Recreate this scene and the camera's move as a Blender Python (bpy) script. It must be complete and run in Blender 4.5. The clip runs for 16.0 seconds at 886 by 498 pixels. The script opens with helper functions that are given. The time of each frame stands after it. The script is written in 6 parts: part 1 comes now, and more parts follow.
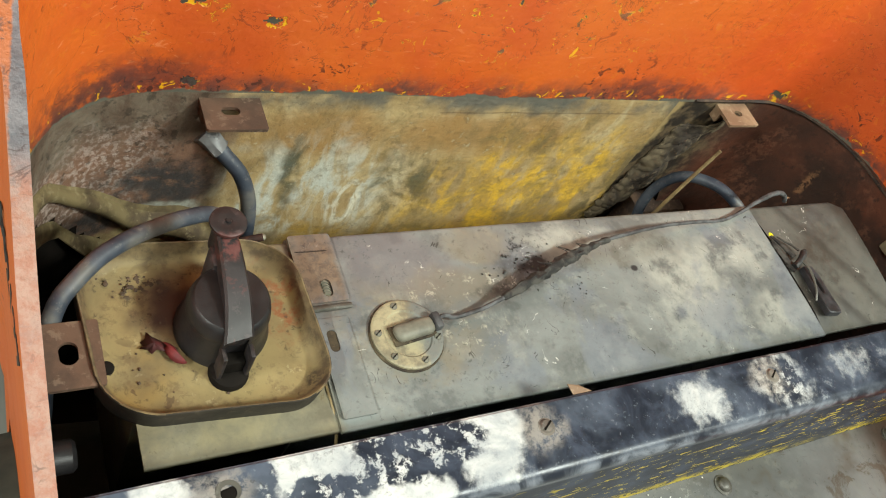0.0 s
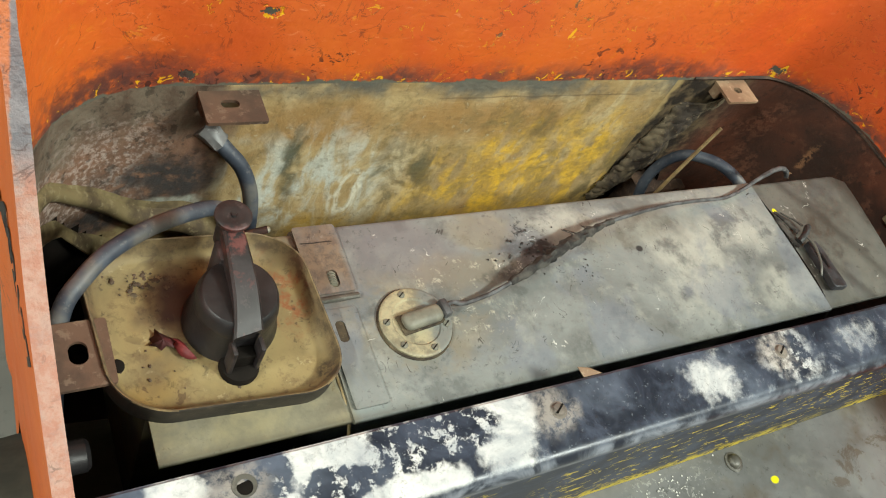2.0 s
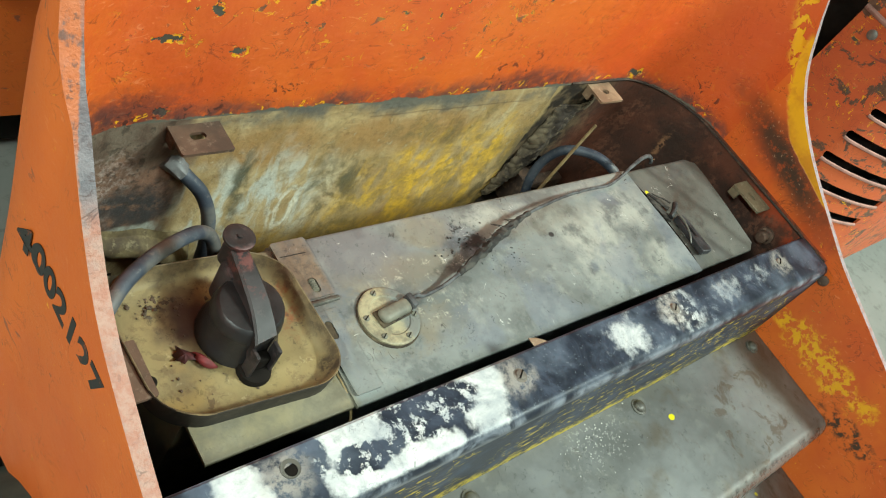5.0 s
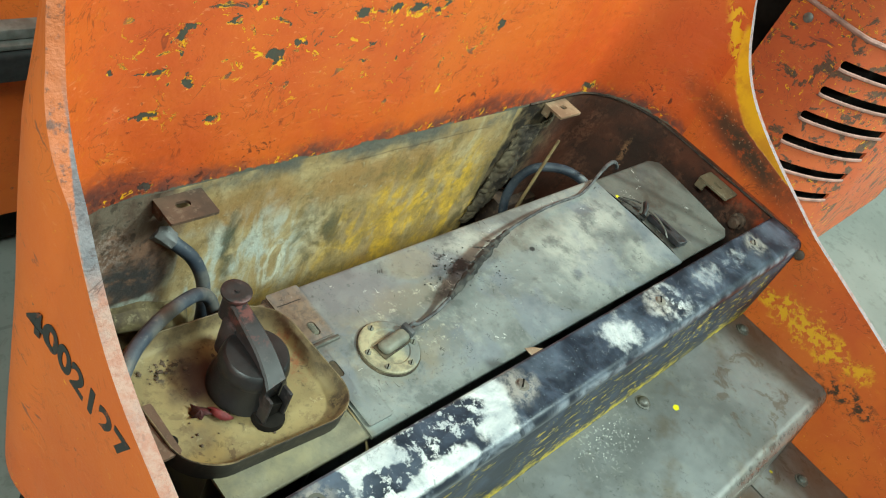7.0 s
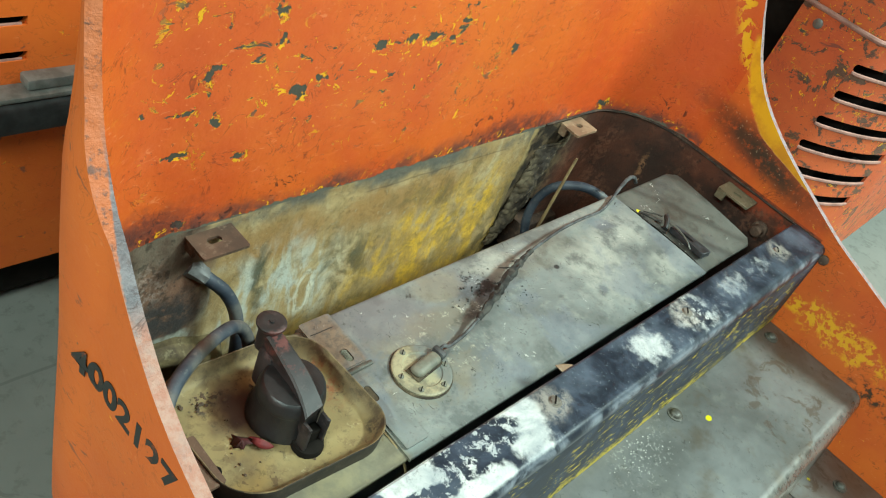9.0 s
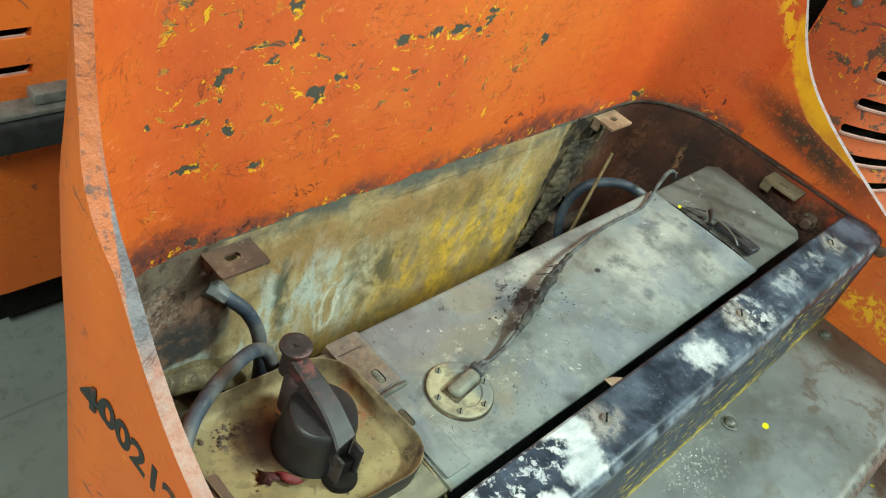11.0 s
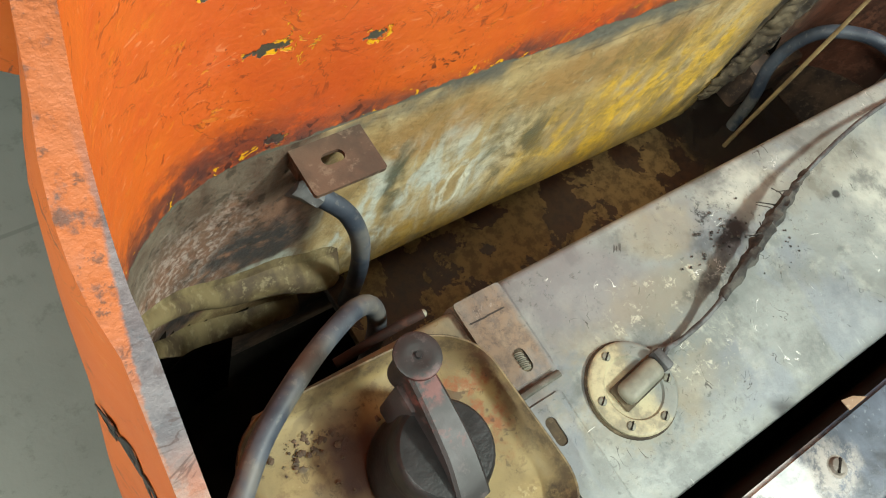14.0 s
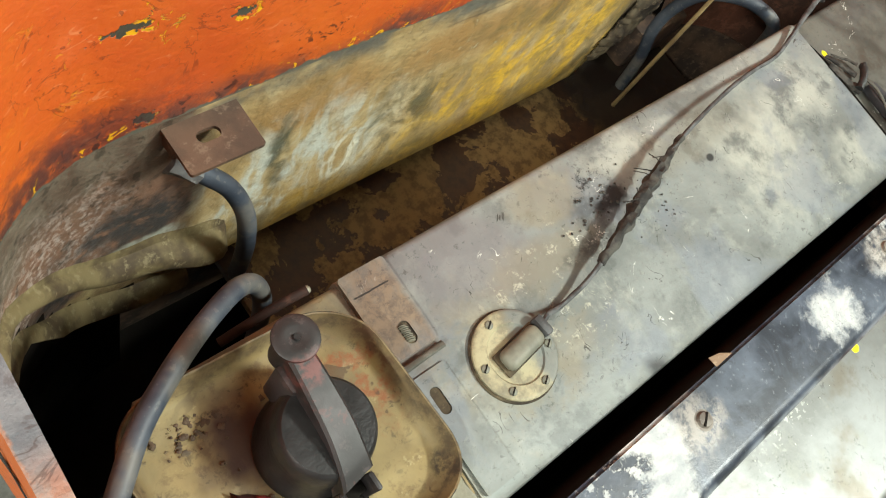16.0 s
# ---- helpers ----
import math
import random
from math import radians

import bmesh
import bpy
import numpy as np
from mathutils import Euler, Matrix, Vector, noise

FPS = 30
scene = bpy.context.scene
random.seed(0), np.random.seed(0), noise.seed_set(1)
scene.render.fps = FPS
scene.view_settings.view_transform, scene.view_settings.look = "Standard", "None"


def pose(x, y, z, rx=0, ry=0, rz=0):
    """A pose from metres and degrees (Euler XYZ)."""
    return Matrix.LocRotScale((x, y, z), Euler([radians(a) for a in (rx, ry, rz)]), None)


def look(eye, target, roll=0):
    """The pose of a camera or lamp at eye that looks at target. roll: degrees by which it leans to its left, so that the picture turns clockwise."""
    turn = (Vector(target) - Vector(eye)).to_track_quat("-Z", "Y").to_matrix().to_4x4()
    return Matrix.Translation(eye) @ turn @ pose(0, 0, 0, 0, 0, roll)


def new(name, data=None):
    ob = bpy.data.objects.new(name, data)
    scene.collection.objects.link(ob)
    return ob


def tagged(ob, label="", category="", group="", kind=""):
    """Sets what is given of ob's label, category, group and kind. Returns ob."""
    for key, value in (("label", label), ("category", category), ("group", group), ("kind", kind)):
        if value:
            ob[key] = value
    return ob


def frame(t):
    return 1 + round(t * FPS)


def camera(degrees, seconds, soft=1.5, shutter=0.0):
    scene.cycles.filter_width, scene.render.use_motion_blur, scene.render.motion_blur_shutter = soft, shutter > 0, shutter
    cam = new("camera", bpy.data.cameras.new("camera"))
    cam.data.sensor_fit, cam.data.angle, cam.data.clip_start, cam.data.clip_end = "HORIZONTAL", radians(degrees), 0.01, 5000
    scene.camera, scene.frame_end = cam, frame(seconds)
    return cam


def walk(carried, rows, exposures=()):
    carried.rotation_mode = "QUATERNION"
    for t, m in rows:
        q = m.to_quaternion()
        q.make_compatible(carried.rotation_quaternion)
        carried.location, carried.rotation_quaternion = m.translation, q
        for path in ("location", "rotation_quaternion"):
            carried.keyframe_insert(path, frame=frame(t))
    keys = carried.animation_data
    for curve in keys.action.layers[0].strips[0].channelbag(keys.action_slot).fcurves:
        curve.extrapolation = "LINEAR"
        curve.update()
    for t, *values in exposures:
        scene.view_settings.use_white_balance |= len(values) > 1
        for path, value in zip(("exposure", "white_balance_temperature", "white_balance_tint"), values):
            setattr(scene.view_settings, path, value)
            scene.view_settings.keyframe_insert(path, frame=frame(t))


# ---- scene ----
cam = camera(56.4, 16.0, 1.1)
PATH = [
    (0, (-0.29, -0.265, 1.194), (0.706, 0.631, -0.291), 34.5),
    (0.5, (-0.287, -0.267, 1.193), (0.709, 0.615, -0.3), 33.6),
    (1, (-0.289, -0.265, 1.19), (0.711, 0.608, -0.307), 33.5),
    (1.5, (-0.293, -0.263, 1.188), (0.707, 0.611, -0.307), 33.2),
    (2, (-0.295, -0.261, 1.189), (0.704, 0.606, -0.311), 33.4),
    (2.5, (-0.295, -0.259, 1.189), (0.708, 0.601, -0.312), 33.5),
    (3, (-0.288, -0.264, 1.191), (0.709, 0.596, -0.314), 33.5),
    (3.5, (-0.31, -0.276, 1.195), (0.691, 0.581, -0.31), 33.2),
    (4, (-0.411, -0.257, 1.202), (0.723, 0.558, -0.229), 33.6),
    (4.5, (-0.445, -0.251, 1.218), (0.832, 0.468, -0.142), 37.7),
    (4.7, (-0.448, -0.25, 1.218), (0.864, 0.442, -0.124), 38.5),
    (7, (-0.478, -0.275, 1.235), (0.887, 0.463, -0.027), 28.3),
    (7.5, (-0.49, -0.283, 1.237), (0.881, 0.466, -0.012), 26.7),
    (8, (-0.496, -0.283, 1.239), (0.879, 0.474, -0.001), 26.0),
    (8.5, (-0.498, -0.281, 1.239), (0.873, 0.497, 0.007), 25.0),
    (8.7, (-0.496, -0.279, 1.242), (0.858, 0.517, 0.005), 24.5),
    (10.8, (-0.479, -0.25, 1.224), (0.867, 0.554, -0.018), 21.6),
    (11, (-0.455, -0.238, 1.206), (0.853, 0.604, -0.05), 20.7),
    (11.5, (-0.354, -0.191, 1.18), (0.781, 0.728, -0.185), 22.1),
    (12, (-0.295, -0.175, 1.149), (0.721, 0.773, -0.29), 23.8),
    (12.5, (-0.275, -0.114, 1.126), (0.717, 0.786, -0.36), 24.9),
    (13, (-0.272, -0.024, 1.098), (0.643, 0.649, -0.548), 25.7),
    (13.5, (-0.28, 0.012, 1.095), (0.643, 0.565, -0.59), 28.8),
    (14, (-0.293, 0.004, 1.1), (0.628, 0.504, -0.604), 31.7),
    (14.5, (-0.291, -0.005, 1.099), (0.695, 0.379, -0.599), 42.7),
    (15, (-0.288, 0.001, 1.1), (0.741, 0.33, -0.583), 45.9),
    (15.5, (-0.287, 0.007, 1.104), (0.74, 0.31, -0.585), 44.9),
    (16, (-0.272, 0.006, 1.118), (0.757, 0.288, -0.574), 41.5),
]
TINTS = [(0, 0.0, 6450, 0), (3.5, 0.0, 6450, 0), (4.5, 0.04, 6200, -6), (7.0, 0.06, 5750, -16), (12.5, 0.08, 5800, -16), (13.5, 0.22, 6000, -9), (14.5, 0.22, 6450, 0), (16, 0.18, 6450, 0)]
walk(cam, [(t, look(eye, target, roll)) for t, eye, target, roll in PATH], TINTS)

# ---- light ----
world = bpy.data.worlds.new("hall_air")
world.use_nodes = True
world.node_tree.nodes["Background"].inputs[0].default_value = (0.9, 0.95, 1.0, 1)
world.node_tree.nodes["Background"].inputs[1].default_value = 0.03
scene.world = world


def area_strip(x, y, z, length, watts, turn=0.0, width=0.25, tint=(0.98, 0.98, 0.93)):
    """A strip-shaped area light, out of sight, that shines down."""
    data = bpy.data.lights.new("area_light", "AREA")
    data.shape, data.size, data.size_y, data.energy, data.color = "RECTANGLE", length, width, watts, tint
    ob = new("area_light", data)
    ob.matrix_basis = pose(x, y, z, 0, 0, turn)
    return ob


CEILING = 6.0
area_strip(3.6, -3.3, CEILING - 0.12, 1.5, 820, 45, 0.3)
# Added fill lights without fixtures: left side, then the backrest from the front.
area_strip(-3.0, -0.7, 3.1, 1.5, 205, 90)
area_strip(0.3, -2.8, 4.2, 2.4, 125, 0, 0.5)



# ---- materials ----
class Mat:
    """A node material written as expressions; coordinates are the object's own metres."""

    def __init__(self, name):
        self.mat = bpy.data.materials.new(name)
        self.mat.use_nodes = True
        self.nt = self.mat.node_tree
        self.bsdf = self.nt.nodes["Principled BSDF"]
        self.kept = {}
        tc = self.nt.nodes.new("ShaderNodeTexCoord")
        self.P = tc.outputs["Object"]
        sep = self.nt.nodes.new("ShaderNodeSeparateXYZ")
        self.nt.links.new(self.P, sep.inputs[0])
        self.X, self.Y, self.Z = sep.outputs

    def put(self, socket, v):
        if isinstance(v, bpy.types.NodeSocket):
            self.nt.links.new(v, socket)
        elif isinstance(v, (tuple, list)) and len(v) == 3 and socket.type == "RGBA":
            socket.default_value = (*v, 1)
        else:
            socket.default_value = v

    def m(self, op, a, b=0.0, c=0.0):
        n = self.nt.nodes.new("ShaderNodeMath")
        n.operation = op
        for s, v in zip(n.inputs, (a, b, c)):
            self.put(s, v)
        return n.outputs[0]

    def mul(self, *v):
        r = v[0]
        for w in v[1:]:
            r = self.m("MULTIPLY", r, w)
        return r

    def top(self, *v):
        r = v[0]
        for w in v[1:]:
            r = self.m("MAXIMUM", r, w)
        return r

    def add(self, a, b):
        return self.m("ADD", a, b)

    def inv(self, a):
        return self.m("SUBTRACT", 1.0, a)

    def step(self, v, lo, hi):
        """0 at lo, 1 at hi, smooth; lo may lie above hi."""
        n = self.nt.nodes.new("ShaderNodeMapRange")
        n.interpolation_type = "SMOOTHSTEP"
        flip = lo > hi
        self.put(n.inputs[0], v)
        n.inputs[1].default_value, n.inputs[2].default_value = min(lo, hi), max(lo, hi)
        n.inputs[3].default_value, n.inputs[4].default_value = (1, 0) if flip else (0, 1)
        return n.outputs[0]

    def band(self, v, a, b, soft):
        return self.mul(self.step(v, a - soft, a + soft), self.step(v, b + soft, b - soft))

    def vec(self, scale=(1, 1, 1), shift=(0, 0, 0), turn=(0, 0, 0)):
        n = self.nt.nodes.new("ShaderNodeMapping")
        self.put(n.inputs[0], self.P)
        n.inputs[1].default_value, n.inputs[3].default_value = shift, scale
        n.inputs[2].default_value = [radians(a) for a in turn]
        return n.outputs[0]

    def noise(self, scale, detail=4.0, rough=0.55, dist=0.0, stretch=None, shift=(0, 0, 0), turn=(0, 0, 0)):
        key = (scale, detail, rough, dist, stretch, shift, turn)
        if key in self.kept:
            return self.kept[key]
        n = self.nt.nodes.new("ShaderNodeTexNoise")
        self.put(n.inputs["Vector"], self.vec(stretch or (1, 1, 1), shift, turn))
        n.inputs["Scale"].default_value, n.inputs["Detail"].default_value = scale, detail
        n.inputs["Roughness"].default_value, n.inputs["Distortion"].default_value = rough, dist
        self.kept[key] = n.outputs["Fac"]
        return n.outputs["Fac"]

    def cells(self, scale, shift=(0, 0, 0), feature="F1", stretch=(1, 1, 1)):
        n = self.nt.nodes.new("ShaderNodeTexVoronoi")
        n.feature = feature
        self.put(n.inputs["Vector"], self.vec(stretch, shift))
        n.inputs["Scale"].default_value = scale
        return n.outputs["Distance"]

    def mix(self, f, a, b):
        n = self.nt.nodes.new("ShaderNodeMix")
        n.data_type = "RGBA"
        self.put(n.inputs[0], f)
        self.put(n.inputs[6], a)
        self.put(n.inputs[7], b)
        return n.outputs[2]

    def blob(self, a, b, ca, cb, ra, rb, warp=0.6, scale=45.0, soft=0.2, shift=(0, 0, 0)):
        """A ragged patch round (ca, cb) with the half sizes ra and rb."""
        u = self.m("DIVIDE", self.m("SUBTRACT", a, ca), ra)
        v = self.m("DIVIDE", self.m("SUBTRACT", b, cb), rb)
        d = self.m("SQRT", self.add(self.mul(u, u), self.mul(v, v)))
        d = self.add(d, self.mul(self.m("SUBTRACT", self.noise(scale, 3.0, 0.6, shift=shift), 0.5), 2.0 * warp))
        return self.step(d, 1.0 + soft, 1.0 - soft)

    def grit(self, col, scale=160.0, amount=0.55, dark=(0.02, 0.016, 0.012), lo=0.56, hi=0.68, patch=9.0):
        """Fine dark grit, thicker in some places than in others."""
        where = self.step(self.noise(patch, 3, 0.6, shift=(1.3, 4.1, 2.7)), 0.36, 0.64)
        g = self.mul(self.step(self.noise(scale, 5, 0.75, 0.5), lo, hi), self.add(self.mul(where, 0.8), 0.2), amount)
        return self.mix(g, col, dark)

    def done(self, colour, rough=0.6, metal=0.0, bump=None, height=0.002, strength=0.6, spec=0.5):
        self.put(self.bsdf.inputs["Base Color"], colour)
        self.put(self.bsdf.inputs["Roughness"], rough)
        self.put(self.bsdf.inputs["Metallic"], metal)
        self.put(self.bsdf.inputs["Specular IOR Level"], spec)
        if bump is not None:
            n = self.nt.nodes.new("ShaderNodeBump")
            n.inputs["Strength"].default_value, n.inputs["Distance"].default_value = strength, height
            self.put(n.inputs["Height"], bump)
            self.nt.links.new(n.outputs[0], self.bsdf.inputs["Normal"])
        return self.mat


ORANGE, ORANGE_B = (0.64, 0.139, 0.018), (0.55, 0.090, 0.015)
YELLOW, PRIMER = (0.80, 0.42, 0.01), (0.075, 0.076, 0.058)


def orange_layers(k, chips=0.60, seed=0.0):
    """Weathered orange paint: tone, crazing, scuffs, and chips down to yellow and to grey primer."""
    sh = (seed, seed * 0.7, 0)
    tone = k.noise(6.0, 7, 0.66, shift=sh)
    col = k.mix(k.step(tone, 0.35, 0.68), ORANGE, ORANGE_B)
    col = k.mix(k.mul(k.step(k.noise(16.0, 5, 0.65, 0.6, shift=sh), 0.60, 0.74), 0.35), col, (0.75, 0.19, 0.06))
    scuff = k.step(k.noise(75.0, 3, 0.6, 1.2, stretch=(1, 1, 1.9), shift=sh), 0.64, 0.70)
    col = k.mix(k.mul(scuff, 0.32), col, (0.82, 0.34, 0.15))
    hair = k.m("ABSOLUTE", k.m("SUBTRACT", k.noise(27.0, 4, 0.6, 1.1, shift=(seed + 1.5, 3.3, 0)), 0.5))
    craze = k.mul(k.step(hair, 0.012, 0.004), k.step(k.noise(23.0, 4, 0.65, shift=sh), 0.45, 0.55))
    col = k.mix(k.mul(craze, 0.55), col, (0.12, 0.024, 0.01))
    grime = k.mul(k.step(k.noise(130.0, 4, 0.7, 0.8, shift=sh), 0.66, 0.72), k.step(k.noise(9.0, 3, 0.6, shift=sh), 0.5, 0.66))
    col = k.mix(k.mul(grime, 0.7), col, (0.06, 0.02, 0.015))
    field = k.noise(52.0, 5, 0.66, 0.9, stretch=(0.8, 0.8, 1.25), shift=(seed + 3.1, 0, 1.7))
    where = k.step(k.noise(7.0, 3, 0.5, shift=(seed, 2.2, 0.4)), 0.40, 0.56)
    other = k.noise(70.0, 4, 0.65, 0.8, shift=(seed, 5.0, 3.0))
    yel = k.mul(k.step(other, chips + 0.035, chips + 0.05), where)
    grey = k.mul(k.step(field, chips + 0.03, chips + 0.045), where)
    yel = k.top(yel, k.mul(k.step(field, chips + 0.005, chips + 0.02), where, k.step(other, 0.50, 0.54)))
    return col, yel, grey, k.noise(220.0, 4, 0.7, shift=sh)


def seat_soot(k, col):
    """Soot rising from the seat line, and dark flecks."""
    soot_n = k.add(k.noise(11.0, 4, 0.6, 0.4), k.mul(k.noise(60.0, 4, 0.7), 0.25))
    dark_patches = k.mul(k.step(k.add(k.Z, k.mul(soot_n, -0.085)), 0.634, 0.592), k.step(k.noise(45.0, 4, 0.7, 0.5), 0.30, 0.55))
    col = k.mix(k.mul(dark_patches, 0.88), col, (0.055, 0.042, 0.042))
    spots = k.mul(k.step(k.noise(85.0, 3, 0.6, 1.0), 0.60, 0.64), k.step(k.noise(8.0, 2), 0.47, 0.58), k.step(k.Z, 0.75, 0.68))
    col = k.mix(k.mul(spots, 0.85), col, (0.035, 0.014, 0.012))
    haze = k.top(k.blob(k.X, k.Z, -0.170, 0.668, 0.085, 0.026, 0.8, 45.0, 0.6), k.blob(k.X, k.Z, 0.42, 0.668, 0.075, 0.020, 0.8, 45.0, 0.6))
    col = k.mix(k.mul(haze, k.step(k.noise(60.0, 4, 0.7), 0.34, 0.56), 0.7), col, (0.06, 0.03, 0.03))
    bared = k.mul(k.step(k.noise(85.0, 3, 0.6, 1.0), 0.385, 0.355), k.band(k.Z, 0.653, 0.668, 0.005))
    col = k.mix(k.mul(bared, 0.85), col, YELLOW)
    ragged = k.step(k.add(k.Z, k.mul(k.noise(40.0, 4, 0.65), -0.02)), 0.6475, 0.6455)
    return k.mix(ragged, col, (0.12, 0.115, 0.09))


def wing_rim(k, col, right):
    """Yellow undercoat bared along the right wing's edge, flakes above it and a black rub mark below."""
    Y, Z = k.Y, k.Z
    h = k.m("SUBTRACT", Z, 0.8)
    curve = k.add(k.mul(h, k.add(k.mul(h, k.add(k.mul(h, k.add(k.mul(h, 9.198), 7.255)), -4.744)), 1.016)), 0.0714)
    inset = k.m("SUBTRACT", Y, curve)
    grow = k.mul(k.step(Z, 0.697, 0.734), 0.052)
    wide = k.m("MAXIMUM", k.m("MINIMUM", grow, k.m("SUBTRACT", 0.052, k.mul(k.m("SUBTRACT", Z, 0.735), 0.40))), 0.0)
    ragged = k.mul(k.m("SUBTRACT", k.noise(50.0, 4, 0.6), 0.5), k.mul(wide, 0.55))
    rim = k.mul(right, k.step(k.m("SUBTRACT", k.add(inset, ragged), wide), 0.004, -0.005), k.step(wide, 0.002, 0.006))
    flakes = k.mul(right, k.band(Z, 0.780, 0.905, 0.012), k.band(inset, 0.010, 0.036, 0.010), k.step(k.noise(60.0, 4, 0.55, 0.5), 0.485, 0.505))
    tilted = k.m("SUBTRACT", Z, k.mul(Y, 0.20))
    rub = k.mul(right, k.blob(Y, tilted, 0.002, 0.7035, 0.108, 0.024, 0.5, 30.0, 0.8), k.step(k.noise(90.0, 4, 0.7), 0.22, 0.50))
    dark = k.mix(k.step(k.noise(170.0, 3, 0.6), 0.64, 0.69), (0.026, 0.025, 0.017), (0.30, 0.24, 0.16))
    col = k.mix(k.mul(rub, 0.95), col, dark)
    col = k.mix(k.mul(rim, k.m("SUBTRACT", 1.0, k.mul(rub, 0.35))), col, k.mix(k.step(k.noise(24.0, 4, 0.6), 0.40, 0.62), YELLOW, (0.66, 0.30, 0.012)))
    return k.mix(flakes, col, YELLOW), k.top(rim, flakes)


def paint_back():
    k = Mat("weathered_orange_backrest_paint")
    X, Z = k.X, k.Z
    col, yel, grey, fine = orange_layers(k)
    busy = k.mul(k.step(X, 0.46, 0.24), k.step(Z, 0.69, 0.73), k.step(X, -0.19, -0.13))
    yel, grey = k.mul(yel, k.add(k.mul(busy, 0.9), 0.1)), k.mul(grey, busy)
    # larger chips in the backrest paint
    for x, z, rx, rz in ((0.003, 0.803, 0.017, 0.013), (-0.102, 0.833, 0.009, 0.014), (-0.090, 0.787, 0.010, 0.011), (-0.123, 0.798, 0.017, 0.005),
                                        (-0.127, 0.754, 0.020, 0.006), (-0.056, 0.739, 0.009, 0.008), (-0.026, 0.864, 0.011, 0.009), (0.029, 0.814, 0.010, 0.008),
                                        (0.103, 0.842, 0.017, 0.009), (0.148, 0.843, 0.013, 0.009), (0.179, 0.841, 0.018, 0.010), (0.218, 0.835, 0.009, 0.007),
                                        (-0.034, 0.892, 0.009, 0.012), (-0.094, 0.843, 0.012, 0.004), (-0.167, 0.809, 0.006, 0.006), (0.345, 0.806, 0.010, 0.009),
                                        (-0.115, 0.669, 0.011, 0.008), (0.64, 0.669, 0.018, 0.011)):
        g = k.blob(X, Z, x, z, rx * 0.56, rz * 0.56, 2.6, 135.0, 0.10)
        y = k.mul(k.blob(X, Z, x + 0.15 * rx, z - 0.15 * rz, rx * 0.72, rz * 0.80, 2.0, 95.0, 0.10, (0, 0, 5)), k.step(k.noise(130.0, 4, 0.7, 0.8, shift=(2, 0, 9)), 0.50, 0.54))
        grey, yel = k.top(grey, g), k.top(yel, y)
    redder = k.step(k.add(k.add(k.mul(X, 0.5), k.mul(k.m("SUBTRACT", Z, 0.65), -1.3)), k.mul(k.m("SUBTRACT", k.noise(5.0, 4, 0.6), 0.5), 0.5)), -0.12, 0.25)
    col = k.mix(k.mul(redder, 0.55), col, (0.56, 0.072, 0.013))
    col = k.mix(yel, col, YELLOW)
    col = k.mix(grey, col, k.mix(k.noise(60.0, 3), PRIMER, (0.06, 0.05, 0.035)))
    pits = k.mul(k.step(k.noise(220.0, 4, 0.7), 0.60, 0.66), k.step(k.noise(16.0, 5, 0.65, 0.6), 0.50, 0.62))
    col = k.mix(k.mul(pits, 0.7), col, (0.16, 0.03, 0.012))
    col = seat_soot(k, col)
    col, bared = wing_rim(k, col, k.step(X, 0.68, 0.70))
    yel = k.top(yel, bared)
    rough = k.add(0.30, k.mul(k.noise(24.0, 4), 0.25))
    relief = k.add(k.mul(k.top(yel, grey), -0.9), k.add(k.mul(fine, 0.25), k.mul(k.noise(48.0, 4, 0.6), 1.3)))
    return k.done(col, rough, 0.0, relief, 0.0016, 0.7)


def paint_wing():
    k = Mat("weathered_orange_wing_paint")
    X, Y, Z = k.X, k.Y, k.Z
    col, yel, grey, fine = orange_layers(k, 0.66, 2.0)
    right = k.step(X, 0.5, 0.6)
    low_smear = k.mul(k.blob(Y, Z, -0.255, 0.545, 0.100, 0.026, 1.2, 40.0, 0.3), right, k.step(k.noise(90.0, 4, 0.7), 0.46, 0.54), 0.85)
    yel = k.top(yel, low_smear)
    col = k.mix(yel, col, YELLOW)
    col = k.mix(grey, col, PRIMER)
    low_rub = k.mul(right, k.blob(Y, Z, -0.36, 0.50, 0.05, 0.02, 0.9, 50.0, 0.3), k.step(k.noise(70.0, 4, 0.7), 0.46, 0.58))
    col = k.mix(k.mul(low_rub, 0.95), col, (0.026, 0.025, 0.017))
    col, bared = wing_rim(k, col, right)
    yel = k.top(yel, bared)
    rough = k.add(0.30, k.mul(k.noise(24.0, 4), 0.25))
    return k.done(col, rough, 0.0, k.add(k.mul(k.top(yel, grey), -0.9), k.mul(fine, 0.3)), 0.0012, 0.55)


